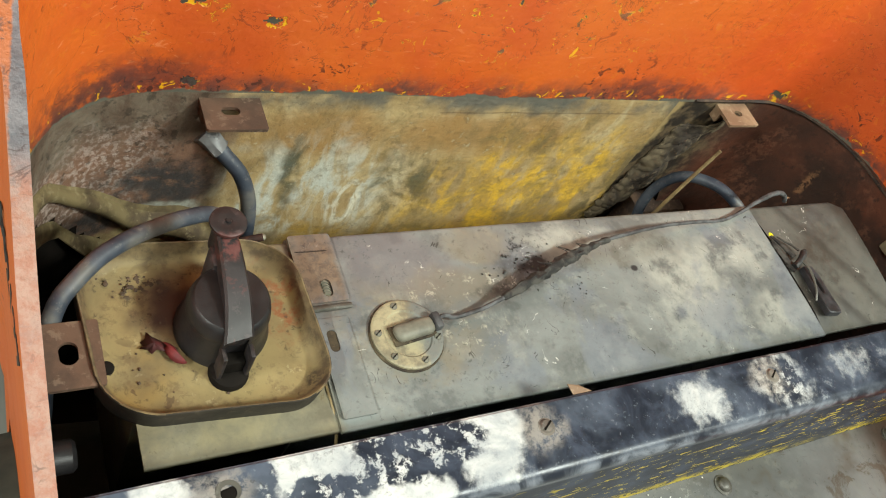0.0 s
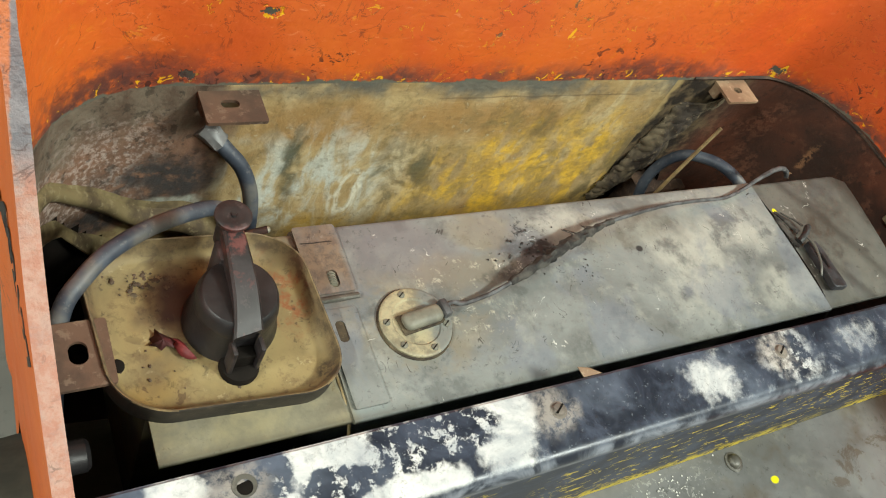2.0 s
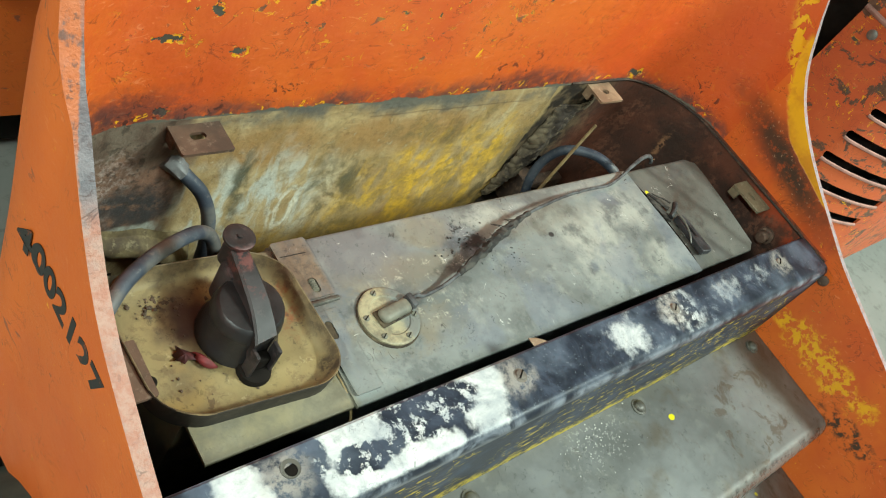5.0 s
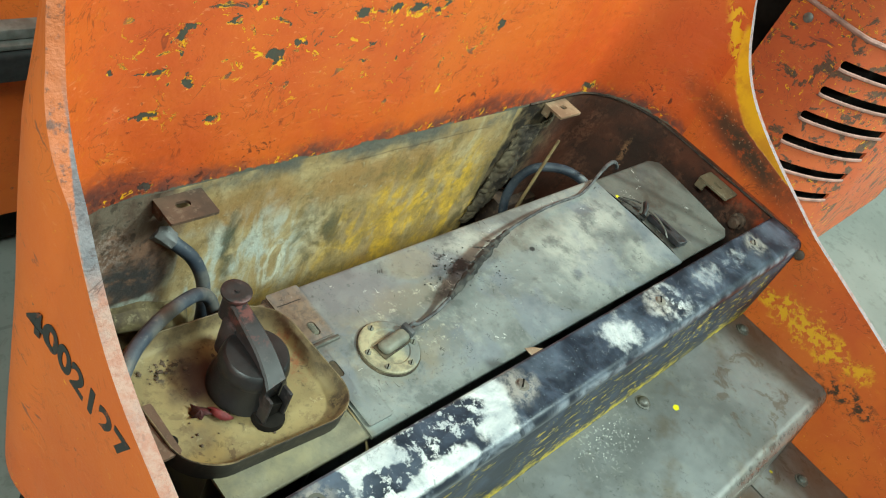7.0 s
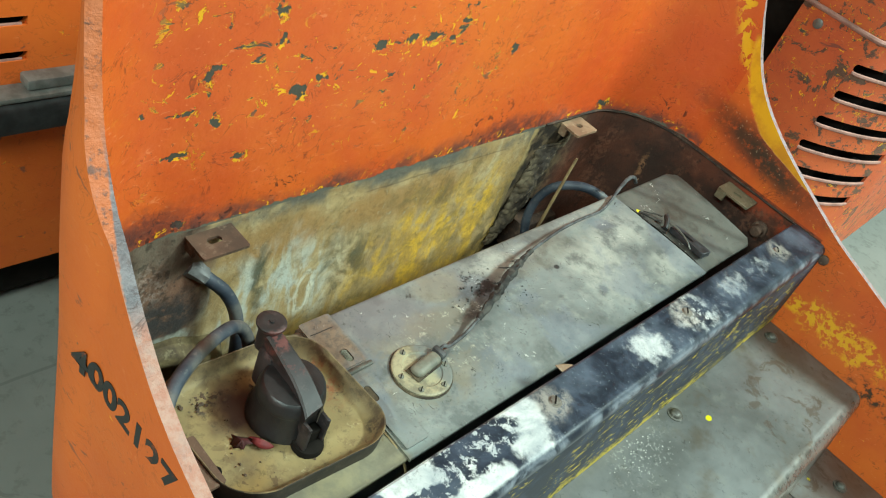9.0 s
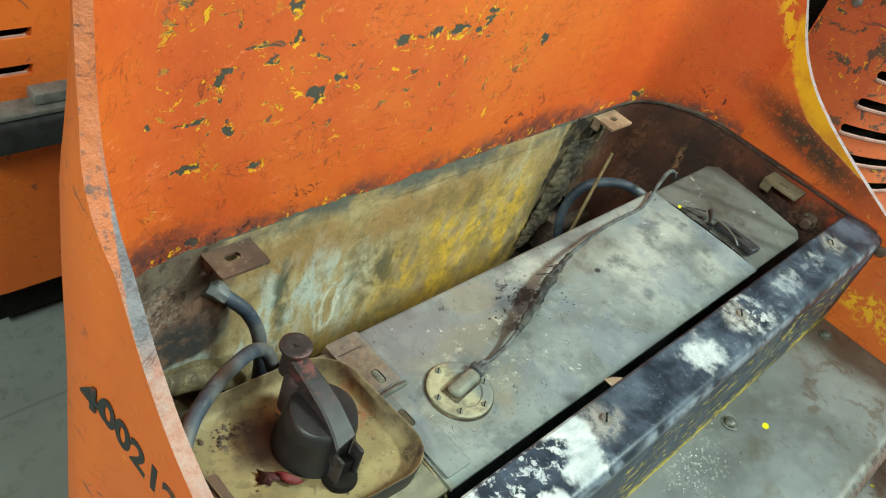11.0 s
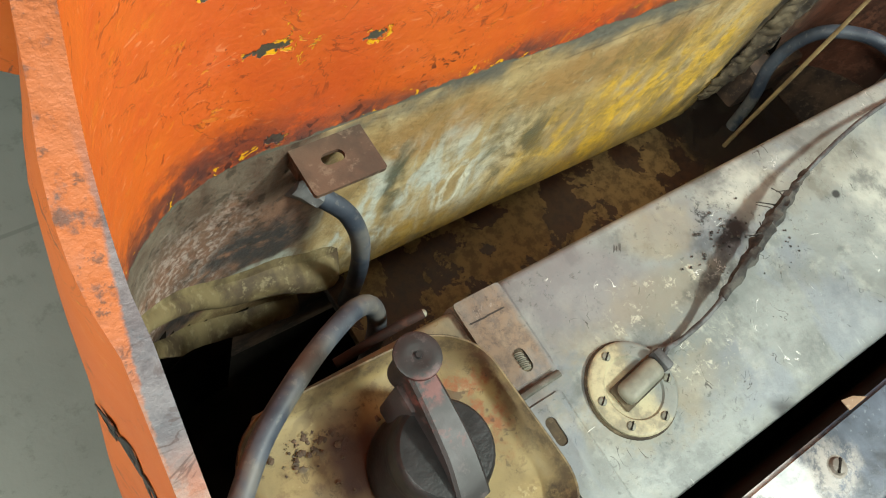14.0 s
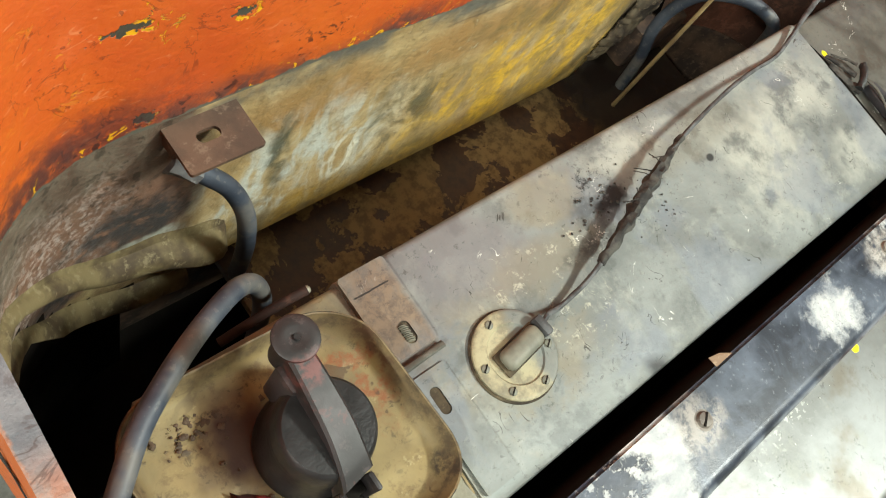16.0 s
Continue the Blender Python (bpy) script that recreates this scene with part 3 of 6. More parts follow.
def rail_metal():
    k = Mat("black_rail_paint_worn_white")
    X, Y, Z = k.X, k.Y, k.Z
    n = k.noise(24.0, 5, 0.65, 0.7)
    fine = k.noise(85.0, 5, 0.75, 0.1)
    col = k.mix(k.step(n, 0.4, 0.7), (0.014, 0.017, 0.027), (0.050, 0.060, 0.088))
    topm = k.mul(k.step(Z, 0.642, 0.6465), k.step(k.add(Y, k.mul(fine, 0.006)), -0.147, -0.142))
    zones = k.top(k.mul(k.band(X, 0.22, 0.70, 0.06), k.step(n, 0.45, 0.7), 0.55), k.blob(X, Y, -0.195, -0.118, 0.024, 0.030, 0.6, 40.0, 0.3), k.blob(X, Y, -0.060, -0.118, 0.080, 0.060, 0.4, 26.0, 0.2), k.blob(X, Y, 0.045, -0.11, 0.038, 0.06, 0.5, 26.0, 0.3),
                  k.blob(X, Y, 0.275, -0.122, 0.034, 0.026, 0.9, 30.0, 0.6), k.mul(k.blob(X, Y, 0.385, -0.120, 0.044, 0.032, 0.9, 30.0, 0.6), 0.85), k.mul(k.blob(X, Y, 0.50, -0.115, 0.045, 0.018, 0.9, 25.0, 0.8), 0.65),
                  k.mul(k.blob(X, Y, 0.585, -0.115, 0.03, 0.014, 0.9, 25.0, 0.8), 0.6))
    black = k.top(k.blob(X, Y, -0.010, -0.108, 0.052, 0.022, 0.8, 34.0, 0.3), k.blob(X, Y, -0.085, -0.122, 0.030, 0.012, 0.9, 34.0, 0.3), k.blob(X, Y, -0.135, -0.105, 0.016, 0.016, 0.9, 34.0, 0.3), k.mul(k.blob(X, Y, 0.385, -0.118, 0.03, 0.025, 0.9, 34.0, 0.3), 0.6))
    black = k.mul(black, k.step(fine, 0.62, 0.46))
    left = k.m("MAXIMUM", k.m("SUBTRACT", zones, black), 0.0)
    white = k.mul(topm, k.step(k.add(left, k.mul(k.m("SUBTRACT", fine, 0.5), 1.4)), 0.34, 1.05))
    # Bluish haze: the black paint's sheen put into the colour.
    haze = k.mul(topm, k.step(k.noise(14.0, 4, 0.6, shift=(0, 4, 0)), 0.46, 0.68), 0.28)
    col = k.mix(haze, col, (0.20, 0.235, 0.30))
    col = k.mix(k.mul(topm, k.step(k.noise(190.0, 4, 0.7), 0.60, 0.70), 0.18), col, (0.45, 0.48, 0.52))
    col = k.mix(white, col, k.mix(k.step(n, 0.35, 0.65), (0.60, 0.595, 0.575), (0.36, 0.375, 0.39)))
    rust = k.top(*[k.blob(X, Y, x, -0.112, 0.019, 0.018, 1.0, 50.0, 0.6) for x in (-0.160, 0.100, 0.372, 0.65)])
    col = k.mix(k.mul(rust, topm, k.step(fine, 0.36, 0.55), 0.75), col, (0.35, 0.315, 0.28))
    # highlight painted along the bend, and yellow flecks on the front
    col = k.mix(k.mul(k.band(Z, 0.6405, 0.6475, 0.002), k.step(Y, -0.1465, -0.15), k.step(n, 0.40, 0.62), 0.45), col, (0.36, 0.38, 0.42))
    front = k.step(Z, 0.640, 0.632)
    fleck = k.mul(front, k.step(k.noise(130.0, 3, 0.6, 0.8, stretch=(0.4, 1, 1.3), turn=(0, 28, 0)), 0.60, 0.63), k.step(k.noise(9.0, 2, shift=(1, 0, 0)), 0.36, 0.50))
    strip = k.mul(k.step(k.add(Z, k.mul(n, 0.05)), 0.545, 0.520), k.step(fine, 0.44, 0.52), k.step(k.noise(5.0, 2, shift=(3, 0, 0)), 0.34, 0.50))
    col = k.mix(k.top(fleck, strip), col, (0.50, 0.38, 0.03))
    rough = k.add(0.24, k.add(k.mul(n, 0.18), k.add(k.mul(white, 0.3), k.mul(front, 0.30))))
    col = k.grit(col, 170.0, 0.5)
    return k.done(col, rough, k.mul(k.inv(white), 0.06, k.inv(front)), k.add(k.mul(white, 0.6), k.mul(fine, 0.5)), 0.0008, 0.5, 0.4)


def plate_metal():
    k = Mat("bare_dirty_steel_plate")
    n, m2 = k.noise(7.0, 5, 0.6, 0.4), k.noise(40.0, 5, 0.7)
    col = k.mix(k.step(n, 0.35, 0.65), (0.205, 0.208, 0.205), (0.130, 0.130, 0.124))
    col = k.mix(k.mul(k.step(m2, 0.52, 0.68), 0.45), col, (0.20, 0.20, 0.175))
    col = k.mix(k.mul(k.step(k.noise(12.0, 4, 0.6, shift=(0, 2, 0)), 0.55, 0.7), 0.5), col, (0.10, 0.07, 0.035))
    edge_rust = k.mul(k.top(k.step(k.X, 0.64, 0.75), k.step(k.Y, -0.30, -0.345)), k.step(n, 0.36, 0.6), 0.55)
    col = k.mix(edge_rust, col, (0.12, 0.075, 0.04))
    dust = k.mul(k.blob(k.X, k.Y, 0.315, -0.185, 0.055, 0.035, 0.8, 30.0, 0.6), k.step(k.noise(190.0, 3, 0.7), 0.57, 0.62))
    col = k.mix(k.mul(dust, 0.45), col, (0.5, 0.5, 0.46))
    fleck = k.top(k.blob(k.X, k.Y, 0.458, -0.207, 0.006, 0.0045, 0.5, 90.0, 0.15), k.blob(k.X, k.Y, 0.66, -0.36, 0.003, 0.003, 0.4, 90.0, 0.2))
    col = k.mix(fleck, col, (0.80, 0.72, 0.01))
    # Lighter along the bend: its highlight is painted into the colour.
    bend = k.band(k.Y, -0.345, -0.325, 0.006)
    col = k.mix(k.mul(bend, k.step(m2, 0.36, 0.56), 0.5), col, (0.34, 0.34, 0.32))
    col = k.grit(col, 120.0, 0.5, patch=14.0)
    spotty = k.mul(k.step(k.noise(26.0, 5, 0.7, 0.6, shift=(2, 5, 0)), 0.56, 0.64), k.step(k.X, 0.30, 0.60))
    col = k.mix(k.mul(spotty, 0.6), col, (0.085, 0.055, 0.030))
    return k.done(col, k.m("SUBTRACT", k.add(0.30, k.mul(m2, 0.28)), k.mul(bend, 0.16)), 0.6, k.add(m2, k.mul(k.noise(5.0, 2), 2.0)), 0.0008, 0.35)


def rust_metal(name="brown_rusted_steel", a=(0.135, 0.080, 0.052), b=(0.080, 0.050, 0.035), light=(0.23, 0.165, 0.115), rough=0.7):
    k = Mat(name)
    n, f = k.noise(28.0, 4, 0.6), k.noise(110.0, 4, 0.7)
    col = k.mix(k.step(n, 0.38, 0.62), a, b)
    col = k.mix(k.mul(k.step(f, 0.54, 0.66), 0.55), col, light)
    return k.done(col, rough, 0.15, f, 0.0008, 0.55)


def tray_paint():
    k = Mat("ochre_tray_paint_with_crud")
    X, Y, Z = k.X, k.Y, k.Z
    n, f = k.noise(16.0, 5, 0.6, 0.4), k.noise(75.0, 5, 0.7)
    col = k.mix(k.step(n, 0.36, 0.66), (0.270, 0.205, 0.088), (0.170, 0.125, 0.058))
    col = k.mix(k.mul(k.step(k.noise(9.0, 4, shift=(1, 5, 0)), 0.5, 0.64), 0.6), col, (0.37, 0.25, 0.075))
    col = k.mix(k.mul(k.step(f, 0.54, 0.66), 0.5), col, (0.12, 0.072, 0.036))
    col = k.mix(k.mul(k.step(k.noise(60.0, 4, 0.7, shift=(3, 0, 0)), 0.62, 0.68), 0.35), col, (0.46, 0.39, 0.22))
    # Maroon wet stain beside the cap, with the cap's cast shadow painted in.
    wet_and_shadow = k.top(k.blob(X, Y, -0.156, 0.050, 0.022, 0.028, 0.7, 34.0, 0.5), k.mul(k.blob(X, Y, -0.172, 0.044, 0.024, 0.012, 0.9, 40.0, 0.5), 0.6))
    col = k.mix(k.mul(wet_and_shadow, 0.92), col, (0.034, 0.011, 0.011))
    rustr = k.mul(k.blob(X, Y, -0.078, 0.045, 0.02, 0.03, 0.9, 60.0, 0.4), k.step(f, 0.45, 0.6))
    col = k.mix(k.mul(rustr, 0.8), col, (0.26, 0.085, 0.03))
    crumbs = k.mul(k.blob(X, Y, -0.185, 0.072, 0.026, 0.010, 0.9, 60.0, 0.4), k.step(k.noise(140.0, 3, 0.7), 0.55, 0.61))
    col = k.mix(k.mul(crumbs, 0.9), col, (0.05, 0.033, 0.022))
    col = k.grit(col, 110.0, 0.65, (0.035, 0.022, 0.012), 0.56, 0.66, 22.0)
    # Crescent of shadow at the rim's front right corner, painted on.
    rim_shadow = k.mul(k.blob(X, Y, -0.0640, -0.0300, 0.0065, 0.010, 0.5, 50.0, 0.4), k.step(f, 0.36, 0.56))
    col = k.mix(k.mul(rim_shadow, 0.9), col, (0.022, 0.015, 0.012))
    spots = k.mul(k.step(k.noise(48.0, 3, 0.6, 0.6, shift=(6, 2, 0)), 0.62, 0.66), k.step(k.noise(10.0, 3, shift=(2, 2, 0)), 0.42, 0.58))
    col = k.mix(k.mul(spots, 0.75), col, (0.085, 0.050, 0.026))
    rimm = k.step(k.add(Z, k.mul(n, 0.004)), 0.6245, 0.632)
    col = k.mix(k.mul(rimm, 0.7), col, k.mix(k.step(f, 0.40, 0.60), (0.165, 0.115, 0.060), (0.060, 0.042, 0.028)))
    return k.done(col, k.add(0.5, k.mul(f, 0.3)), 0.0, k.add(f, k.mul(crumbs, 2.0)), 0.001, 0.5)


def plain(name, a, b, scale=30.0, rough=0.5, metal=0.0, bump=0.4, spec=0.5):
    k = Mat(name)
    f = k.noise(scale * 3, 4, 0.7)
    col = k.mix(k.step(k.noise(scale, 4, 0.6), 0.35, 0.65), a, b)
    return k.done(col, k.add(rough - 0.1, k.mul(f, 0.2)), metal, f, 0.0006, bump, spec)


def hose_rubber():
    k = Mat("dusty_blue_black_rubber")
    n = k.noise(22.0, 4, 0.6)
    col = k.mix(k.step(n, 0.38, 0.66), (0.026, 0.034, 0.050), (0.068, 0.080, 0.102))
    col = k.mix(k.mul(k.step(k.noise(14.0, 4, 0.65, shift=(2, 2, 2)), 0.50, 0.62), 0.5), col, (0.17, 0.155, 0.125))
    col = k.mix(k.mul(k.step(k.noise(150.0, 3, 0.7), 0.58, 0.66), 0.14), col, (0.32, 0.30, 0.26))
    return k.done(col, 0.55, 0.0, k.noise(90.0, 4, 0.7), 0.0006, 0.4)


def concrete():
    k = Mat("grey_concrete_floor")
    n, f = k.noise(1.8, 5, 0.6), k.noise(30.0, 5, 0.7)
    col = k.mix(k.step(n, 0.35, 0.65), (0.175, 0.176, 0.158), (0.228, 0.229, 0.206))
    col = k.mix(k.mul(k.step(f, 0.53, 0.66), 0.55), col, (0.125, 0.125, 0.108))
    col = k.mix(k.mul(k.step(k.noise(9.0, 5, 0.7, 1.0), 0.60, 0.67), 0.6), col, (0.115, 0.11, 0.098))
    joint = k.step(k.m("ABSOLUTE", k.m("SUBTRACT", k.add(k.Y, k.mul(n, 0.02)), 0.62)), 0.004, 0.002)
    col = k.mix(k.mul(joint, 0.5), col, (0.10, 0.10, 0.09))
    return k.done(col, 0.7, 0.0, f, 0.002, 0.4)


def bay_rust():
    k = Mat("flaking_brown_bay_floor")
    flake = k.step(k.noise(13.0, 7, 0.66, 0.3), 0.475, 0.485)
    f = k.noise(80.0, 5, 0.7)
    a = k.mix(k.step(f, 0.4, 0.65), (0.058, 0.024, 0.009), (0.030, 0.012, 0.006))
    b = k.mix(k.step(f, 0.42, 0.62), (0.235, 0.150, 0.058), (0.120, 0.072, 0.028))
    # Right end darkened: the shade in the bay is put into the colour.
    right_shade = k.mul(k.step(k.add(k.X, k.mul(k.noise(20.0, 4, 0.6), 0.12)), 0.46, 0.53), 0.94)
    return k.done(k.mix(right_shade, k.mix(flake, a, b), (0.010, 0.006, 0.004)), k.m("SUBTRACT", 0.66, k.mul(k.inv(flake), 0.12)), 0.0, k.add(k.mul(flake, 0.3), k.mul(f, 0.6)), 0.0010, 0.4)


M_BACK, M_WING, M_PAN, M_CORNER = paint_back(), paint_wing(), pan_steel(), corner_steel()
M_OUT, M_EDGE = paint_outer(), paint_edge()
M_TANK, M_RAIL, M_PLATE, M_RUST = tank_metal(), rail_metal(), plate_metal(), rust_metal()
M_TRAY, M_HOSE, M_BAY, M_FLOOR = tray_paint(), hose_rubber(), bay_rust(), concrete()
M_CAP = plain("dark_grey_cast_cap", (0.008, 0.0075, 0.008), (0.024, 0.022, 0.023), 24.0, 0.42, 0.1, 1.0)
def lever_paint():
    k = Mat("dark_cast_lever_with_red_paint")
    n, f = k.noise(28.0, 4, 0.6), k.noise(110.0, 4, 0.7)
    col = k.mix(k.step(n, 0.38, 0.62), (0.014, 0.011, 0.011), (0.032, 0.026, 0.027))
    col = k.mix(k.mul(k.step(f, 0.56, 0.66), 0.5), col, (0.075, 0.055, 0.055))
    red = k.mul(k.blob(k.Y, k.Z, 0.060, 0.684, 0.009, 0.012, 0.9, 60.0, 0.4), k.step(f, 0.44, 0.58))
    red = k.top(red, k.mul(k.step(k.noise(60.0, 4, 0.7, shift=(5, 0, 1)), 0.64, 0.69), 0.4))
    col = k.mix(k.mul(red, 0.7), col, (0.14, 0.038, 0.032))
    return k.done(col, k.add(0.42, k.mul(f, 0.2)), 0.1, f, 0.0006, 0.32)


M_LEVER = lever_paint()
M_BLACK = plain("black_rubber", (0.012, 0.012, 0.012), (0.03, 0.03, 0.03), 40.0, 0.6)
# Near black: mostly shade put into the colour, on some parts true black.
M_DARK = plain("near_black_shade_and_parts", (0.006, 0.005, 0.004), (0.014, 0.011, 0.009), 14.0, 0.85, 0.0, 0.4, 0.1)
M_BRASS = plain("tarnished_khaki_brass", (0.235, 0.22, 0.165), (0.13, 0.123, 0.098), 60.0, 0.6, 0.1)
M_GREYM = plain("dull_grey_metal", (0.27, 0.27, 0.25), (0.17, 0.165, 0.15), 40.0, 0.45, 0.5)
M_WIRE = plain("grey_cloth_wire", (0.095, 0.095, 0.097), (0.032, 0.031, 0.032), 70.0, 0.66)
M_SLEEVE = plain("charred_wire_sleeve", (0.014, 0.012, 0.011), (0.06, 0.054, 0.046), 90.0, 0.85, 0.0, 1.0)
M_ROD = plain("yellowed_plastic_rod", (0.27, 0.20, 0.095), (0.16, 0.11, 0.055), 40.0, 0.5)
M_RED = plain("dark_red_dry_leaf", (0.13, 0.020, 0.022), (0.045, 0.011, 0.011), 70.0, 0.7)
M_DUST = plain("white_paint_dust", (0.7, 0.69, 0.64), (0.55, 0.54, 0.5), 50.0, 0.9)
M_CRUMB = plain("brown_crumbs", (0.055, 0.035, 0.022), (0.10, 0.065, 0.04), 80.0, 0.85)
k_ = Mat("faded_black_stencil")
M_STENCIL = k_.done(k_.mix(k_.step(k_.noise(60.0, 5, 0.75), 0.58, 0.70), (0.024, 0.022, 0.020), (0.34, 0.07, 0.012)), 0.6)
M_WALL = plain("pale_wall_paint", (0.50, 0.50, 0.47), (0.42, 0.42, 0.39), 2.0, 0.85)
M_CEIL = plain("white_ceiling_paint", (0.62, 0.62, 0.60), (0.55, 0.55, 0.53), 1.5, 0.9)


# ---- mesh helpers ----
def part(name, bm, material, parent=None, label="", smooth=True, mats=None):
    """Links a bmesh as one mesh object under a thing or a part; world coordinates in, base of the parent kept."""
    bmesh.ops.recalc_face_normals(bm, faces=bm.faces)
    me = bpy.data.meshes.new(name)
    bm.to_mesh(me)
    bm.free()
    for mm in (mats or [material]):
        me.materials.append(mm)
    if smooth:
        me.shade_smooth()
        me.set_sharp_from_angle(angle=radians(38))
    ob = new(name, me)
    if parent is not None:
        ob.parent = parent
        base = parent.matrix_basis.copy()
        if parent.parent is not None:
            base = parent.parent.matrix_basis @ parent.matrix_parent_inverse @ base
        ob.matrix_parent_inverse = base.inverted()
    return tagged(ob, label)


def thing(name, base, label, category, group="", kind=""):
    ob = new(name)
    ob.matrix_basis = pose(*base)
    ob.empty_display_size = 0.02
    return tagged(ob, label, category, group, kind)


def box(bm, lo, hi, bevel=0.0, seg=2, m=None):
    r = bmesh.ops.create_cube(bm, size=1.0)
    vs = r["verts"]
    for v in vs:
        v.co = Vector([lo[i] + (v.co[i] + 0.5) * (hi[i] - lo[i]) for i in range(3)])
    if bevel:
        es = list({e for v in vs for e in v.link_edges})
        r2 = bmesh.ops.bevel(bm, geom=es, offset=bevel, segments=seg, affect="EDGES", profile=0.5)
        vs = list({v for f in r2["faces"] for v in f.verts} | {v for v in vs if v.is_valid})
    if m is not None:
        for v in vs:
            v.co = m @ v.co
    return bm


def lathe(bm, rings, centre, segs=32, m=None, cap=True):
    """rings: (radius, height) from the bottom up."""
    c = Vector(centre)
    rows = []
    for r, h in rings:
        row = []
        for i in range(segs):
            a = 2 * math.pi * i / segs
            p = Vector((r * math.cos(a), r * math.sin(a), h))
            row.append(bm.verts.new(c + (m @ p if m is not None else p)))
        rows.append(row)
    for a, b in zip(rows, rows[1:]):
        for i in range(segs):
            j = (i + 1) % segs
            bm.faces.new((a[i], a[j], b[j], b[i]))
    if cap:
        bm.faces.new(rows[0][::-1])
        bm.faces.new(rows[-1])
    return bm


def smooth_path(pts, n=10):
    """A Catmull-Rom curve through the points."""
    P = [Vector(p) for p in pts]
    P = [2 * P[0] - P[1]] + P + [2 * P[-1] - P[-2]]
    out = []
    for i in range(1, len(P) - 2):
        for j in range(n):
            t = j / n
            a, b, c, d = P[i - 1], P[i], P[i + 1], P[i + 2]
            out.append(0.5 * (2 * b + (c - a) * t + (2 * a - 5 * b + 4 * c - d) * t * t + (3 * b - a - 3 * c + d) * t ** 3))
    out.append(P[-2])
    return out


def tube(bm, path, radius, segs=14, rough=0.0, flat=1.0):
    """A round bar along the path; radius is a number or a function of the share of the way."""
    up = Vector((0.13, 0.2, 0.97))
    rows = []
    for i, p in enumerate(path):
        d = (path[min(i + 1, len(path) - 1)] - path[max(i - 1, 0)]).normalized()
        u = (up - d * up.dot(d)).normalized()
        up = u
        w = d.cross(u)
        r = radius(i / (len(path) - 1)) if callable(radius) else radius
        row = []
        for j in range(segs):
            a = 2 * math.pi * j / segs
            q = r * (1 + (random.uniform(-rough, rough) if rough else 0))
            row.append(bm.verts.new(p + u * (q * math.cos(a) * flat) + w * (q * math.sin(a))))
        rows.append(row)
    for a, b in zip(rows, rows[1:]):
        for i in range(segs):
            j = (i + 1) % segs
            bm.faces.new((a[i], a[j], b[j], b[i]))
    bm.faces.new(rows[0][::-1])
    bm.faces.new(rows[-1])
    return bm


def rounded_rect(cx, cy, hx, hy, r, n=8):
    """Points round a rectangle with rounded corners, anticlockwise."""
    pts = []
    for sx, sy, a0 in ((1, 1, 0), (-1, 1, 90), (-1, -1, 180), (1, -1, 270)):
        for i in range(n + 1):
            a = radians(a0 + 90 * i / n)
            pts.append((cx + sx * (hx - r) + r * math.cos(a), cy + sy * (hy - r) + r * math.sin(a)))
    return pts


def ring_plate(bm, outer, inner, z0, z1, m=None):
    """A plate between two loops of equal count, with a hole through it."""
    rows = []
    for loop, z in ((outer, z0), (outer, z1), (inner, z1), (inner, z0)):
        rows.append([bm.verts.new((m @ Vector((x, y, z))) if m is not None else Vector((x, y, z))) for x, y in loop])
    n = len(outer)
    for k in range(4):
        a, b = rows[k], rows[(k + 1) % 4]
        for i in range(n):
            j = (i + 1) % n
            bm.faces.new((a[i], a[j], b[j], b[i]))
    return bm


def disc_plate(bm, loop, z0, z1, m=None):
    lo = [bm.verts.new((m @ Vector((x, y, z0))) if m is not None else Vector((x, y, z0))) for x, y in loop]
    hi = [bm.verts.new((m @ Vector((x, y, z1))) if m is not None else Vector((x, y, z1))) for x, y in loop]
    n = len(loop)
    for i in range(n):
        j = (i + 1) % n
        bm.faces.new((lo[i], lo[j], hi[j], hi[i]))
    bm.faces.new(lo[::-1])
    bm.faces.new(hi)
    return bm


# ---- the hall ----
def slab(name, lo, hi, material, label, category):
    bm = bmesh.new()
    box(bm, lo, hi)
    return tagged(part(name, bm, material, None, label, False), "", category, "", "structure")


bm = bmesh.new()
bmesh.ops.create_grid(bm, x_segments=2, y_segments=2, size=60)
tagged(part("ground", bm, M_FLOOR, None, "worn grey concrete workshop floor", False), "", "floor", "", "structure")
W = 9.0
slab("wall_north", (-W, W, 0), (W, W + 0.15, CEILING), M_WALL, "plain pale painted workshop wall", "wall")
slab("wall_south", (-W, -W - 0.15, 0), (W, -W, CEILING), M_WALL, "plain pale painted workshop wall", "wall")
slab("wall_east", (W, -W - 0.15, 0), (W + 0.15, W + 0.15, CEILING), M_WALL, "plain pale painted workshop wall", "wall")
slab("wall_west", (-W - 0.15, -W - 0.15, 0), (-W, W + 0.15, CEILING), M_WALL, "plain pale painted workshop wall", "wall")
slab("ceiling", (-W - 0.15, -W - 0.15, CEILING), (W + 0.15, W + 0.15, CEILING + 0.15), M_CEIL, "plain white painted workshop ceiling", "ceiling")

# ---- the tow tractor's seat box ----
XL, XR, RC, TH = -0.266, 0.757, 0.135, 0.010
XM = (XL + XR) / 2
EDGE_Y = [-0.62, -0.319, -0.158, -0.045, 0.000, 0.040, 0.070, 0.090, 0.110, 0.130, 0.143, 0.152, 0.158, 0.162]
EDGE_Z = [0.500, 0.611, 0.667, 0.720, 0.744, 0.770, 0.796, 0.819, 0.850, 0.892, 0.930, 0.968, 1.010, 1.130]


LEFT_Y = [-0.62, -0.319, -0.158, -0.090, -0.045, 0.000, 0.035, 0.070, 0.100, 0.125, 0.145, 0.158, 0.168, 0.175, 0.180]
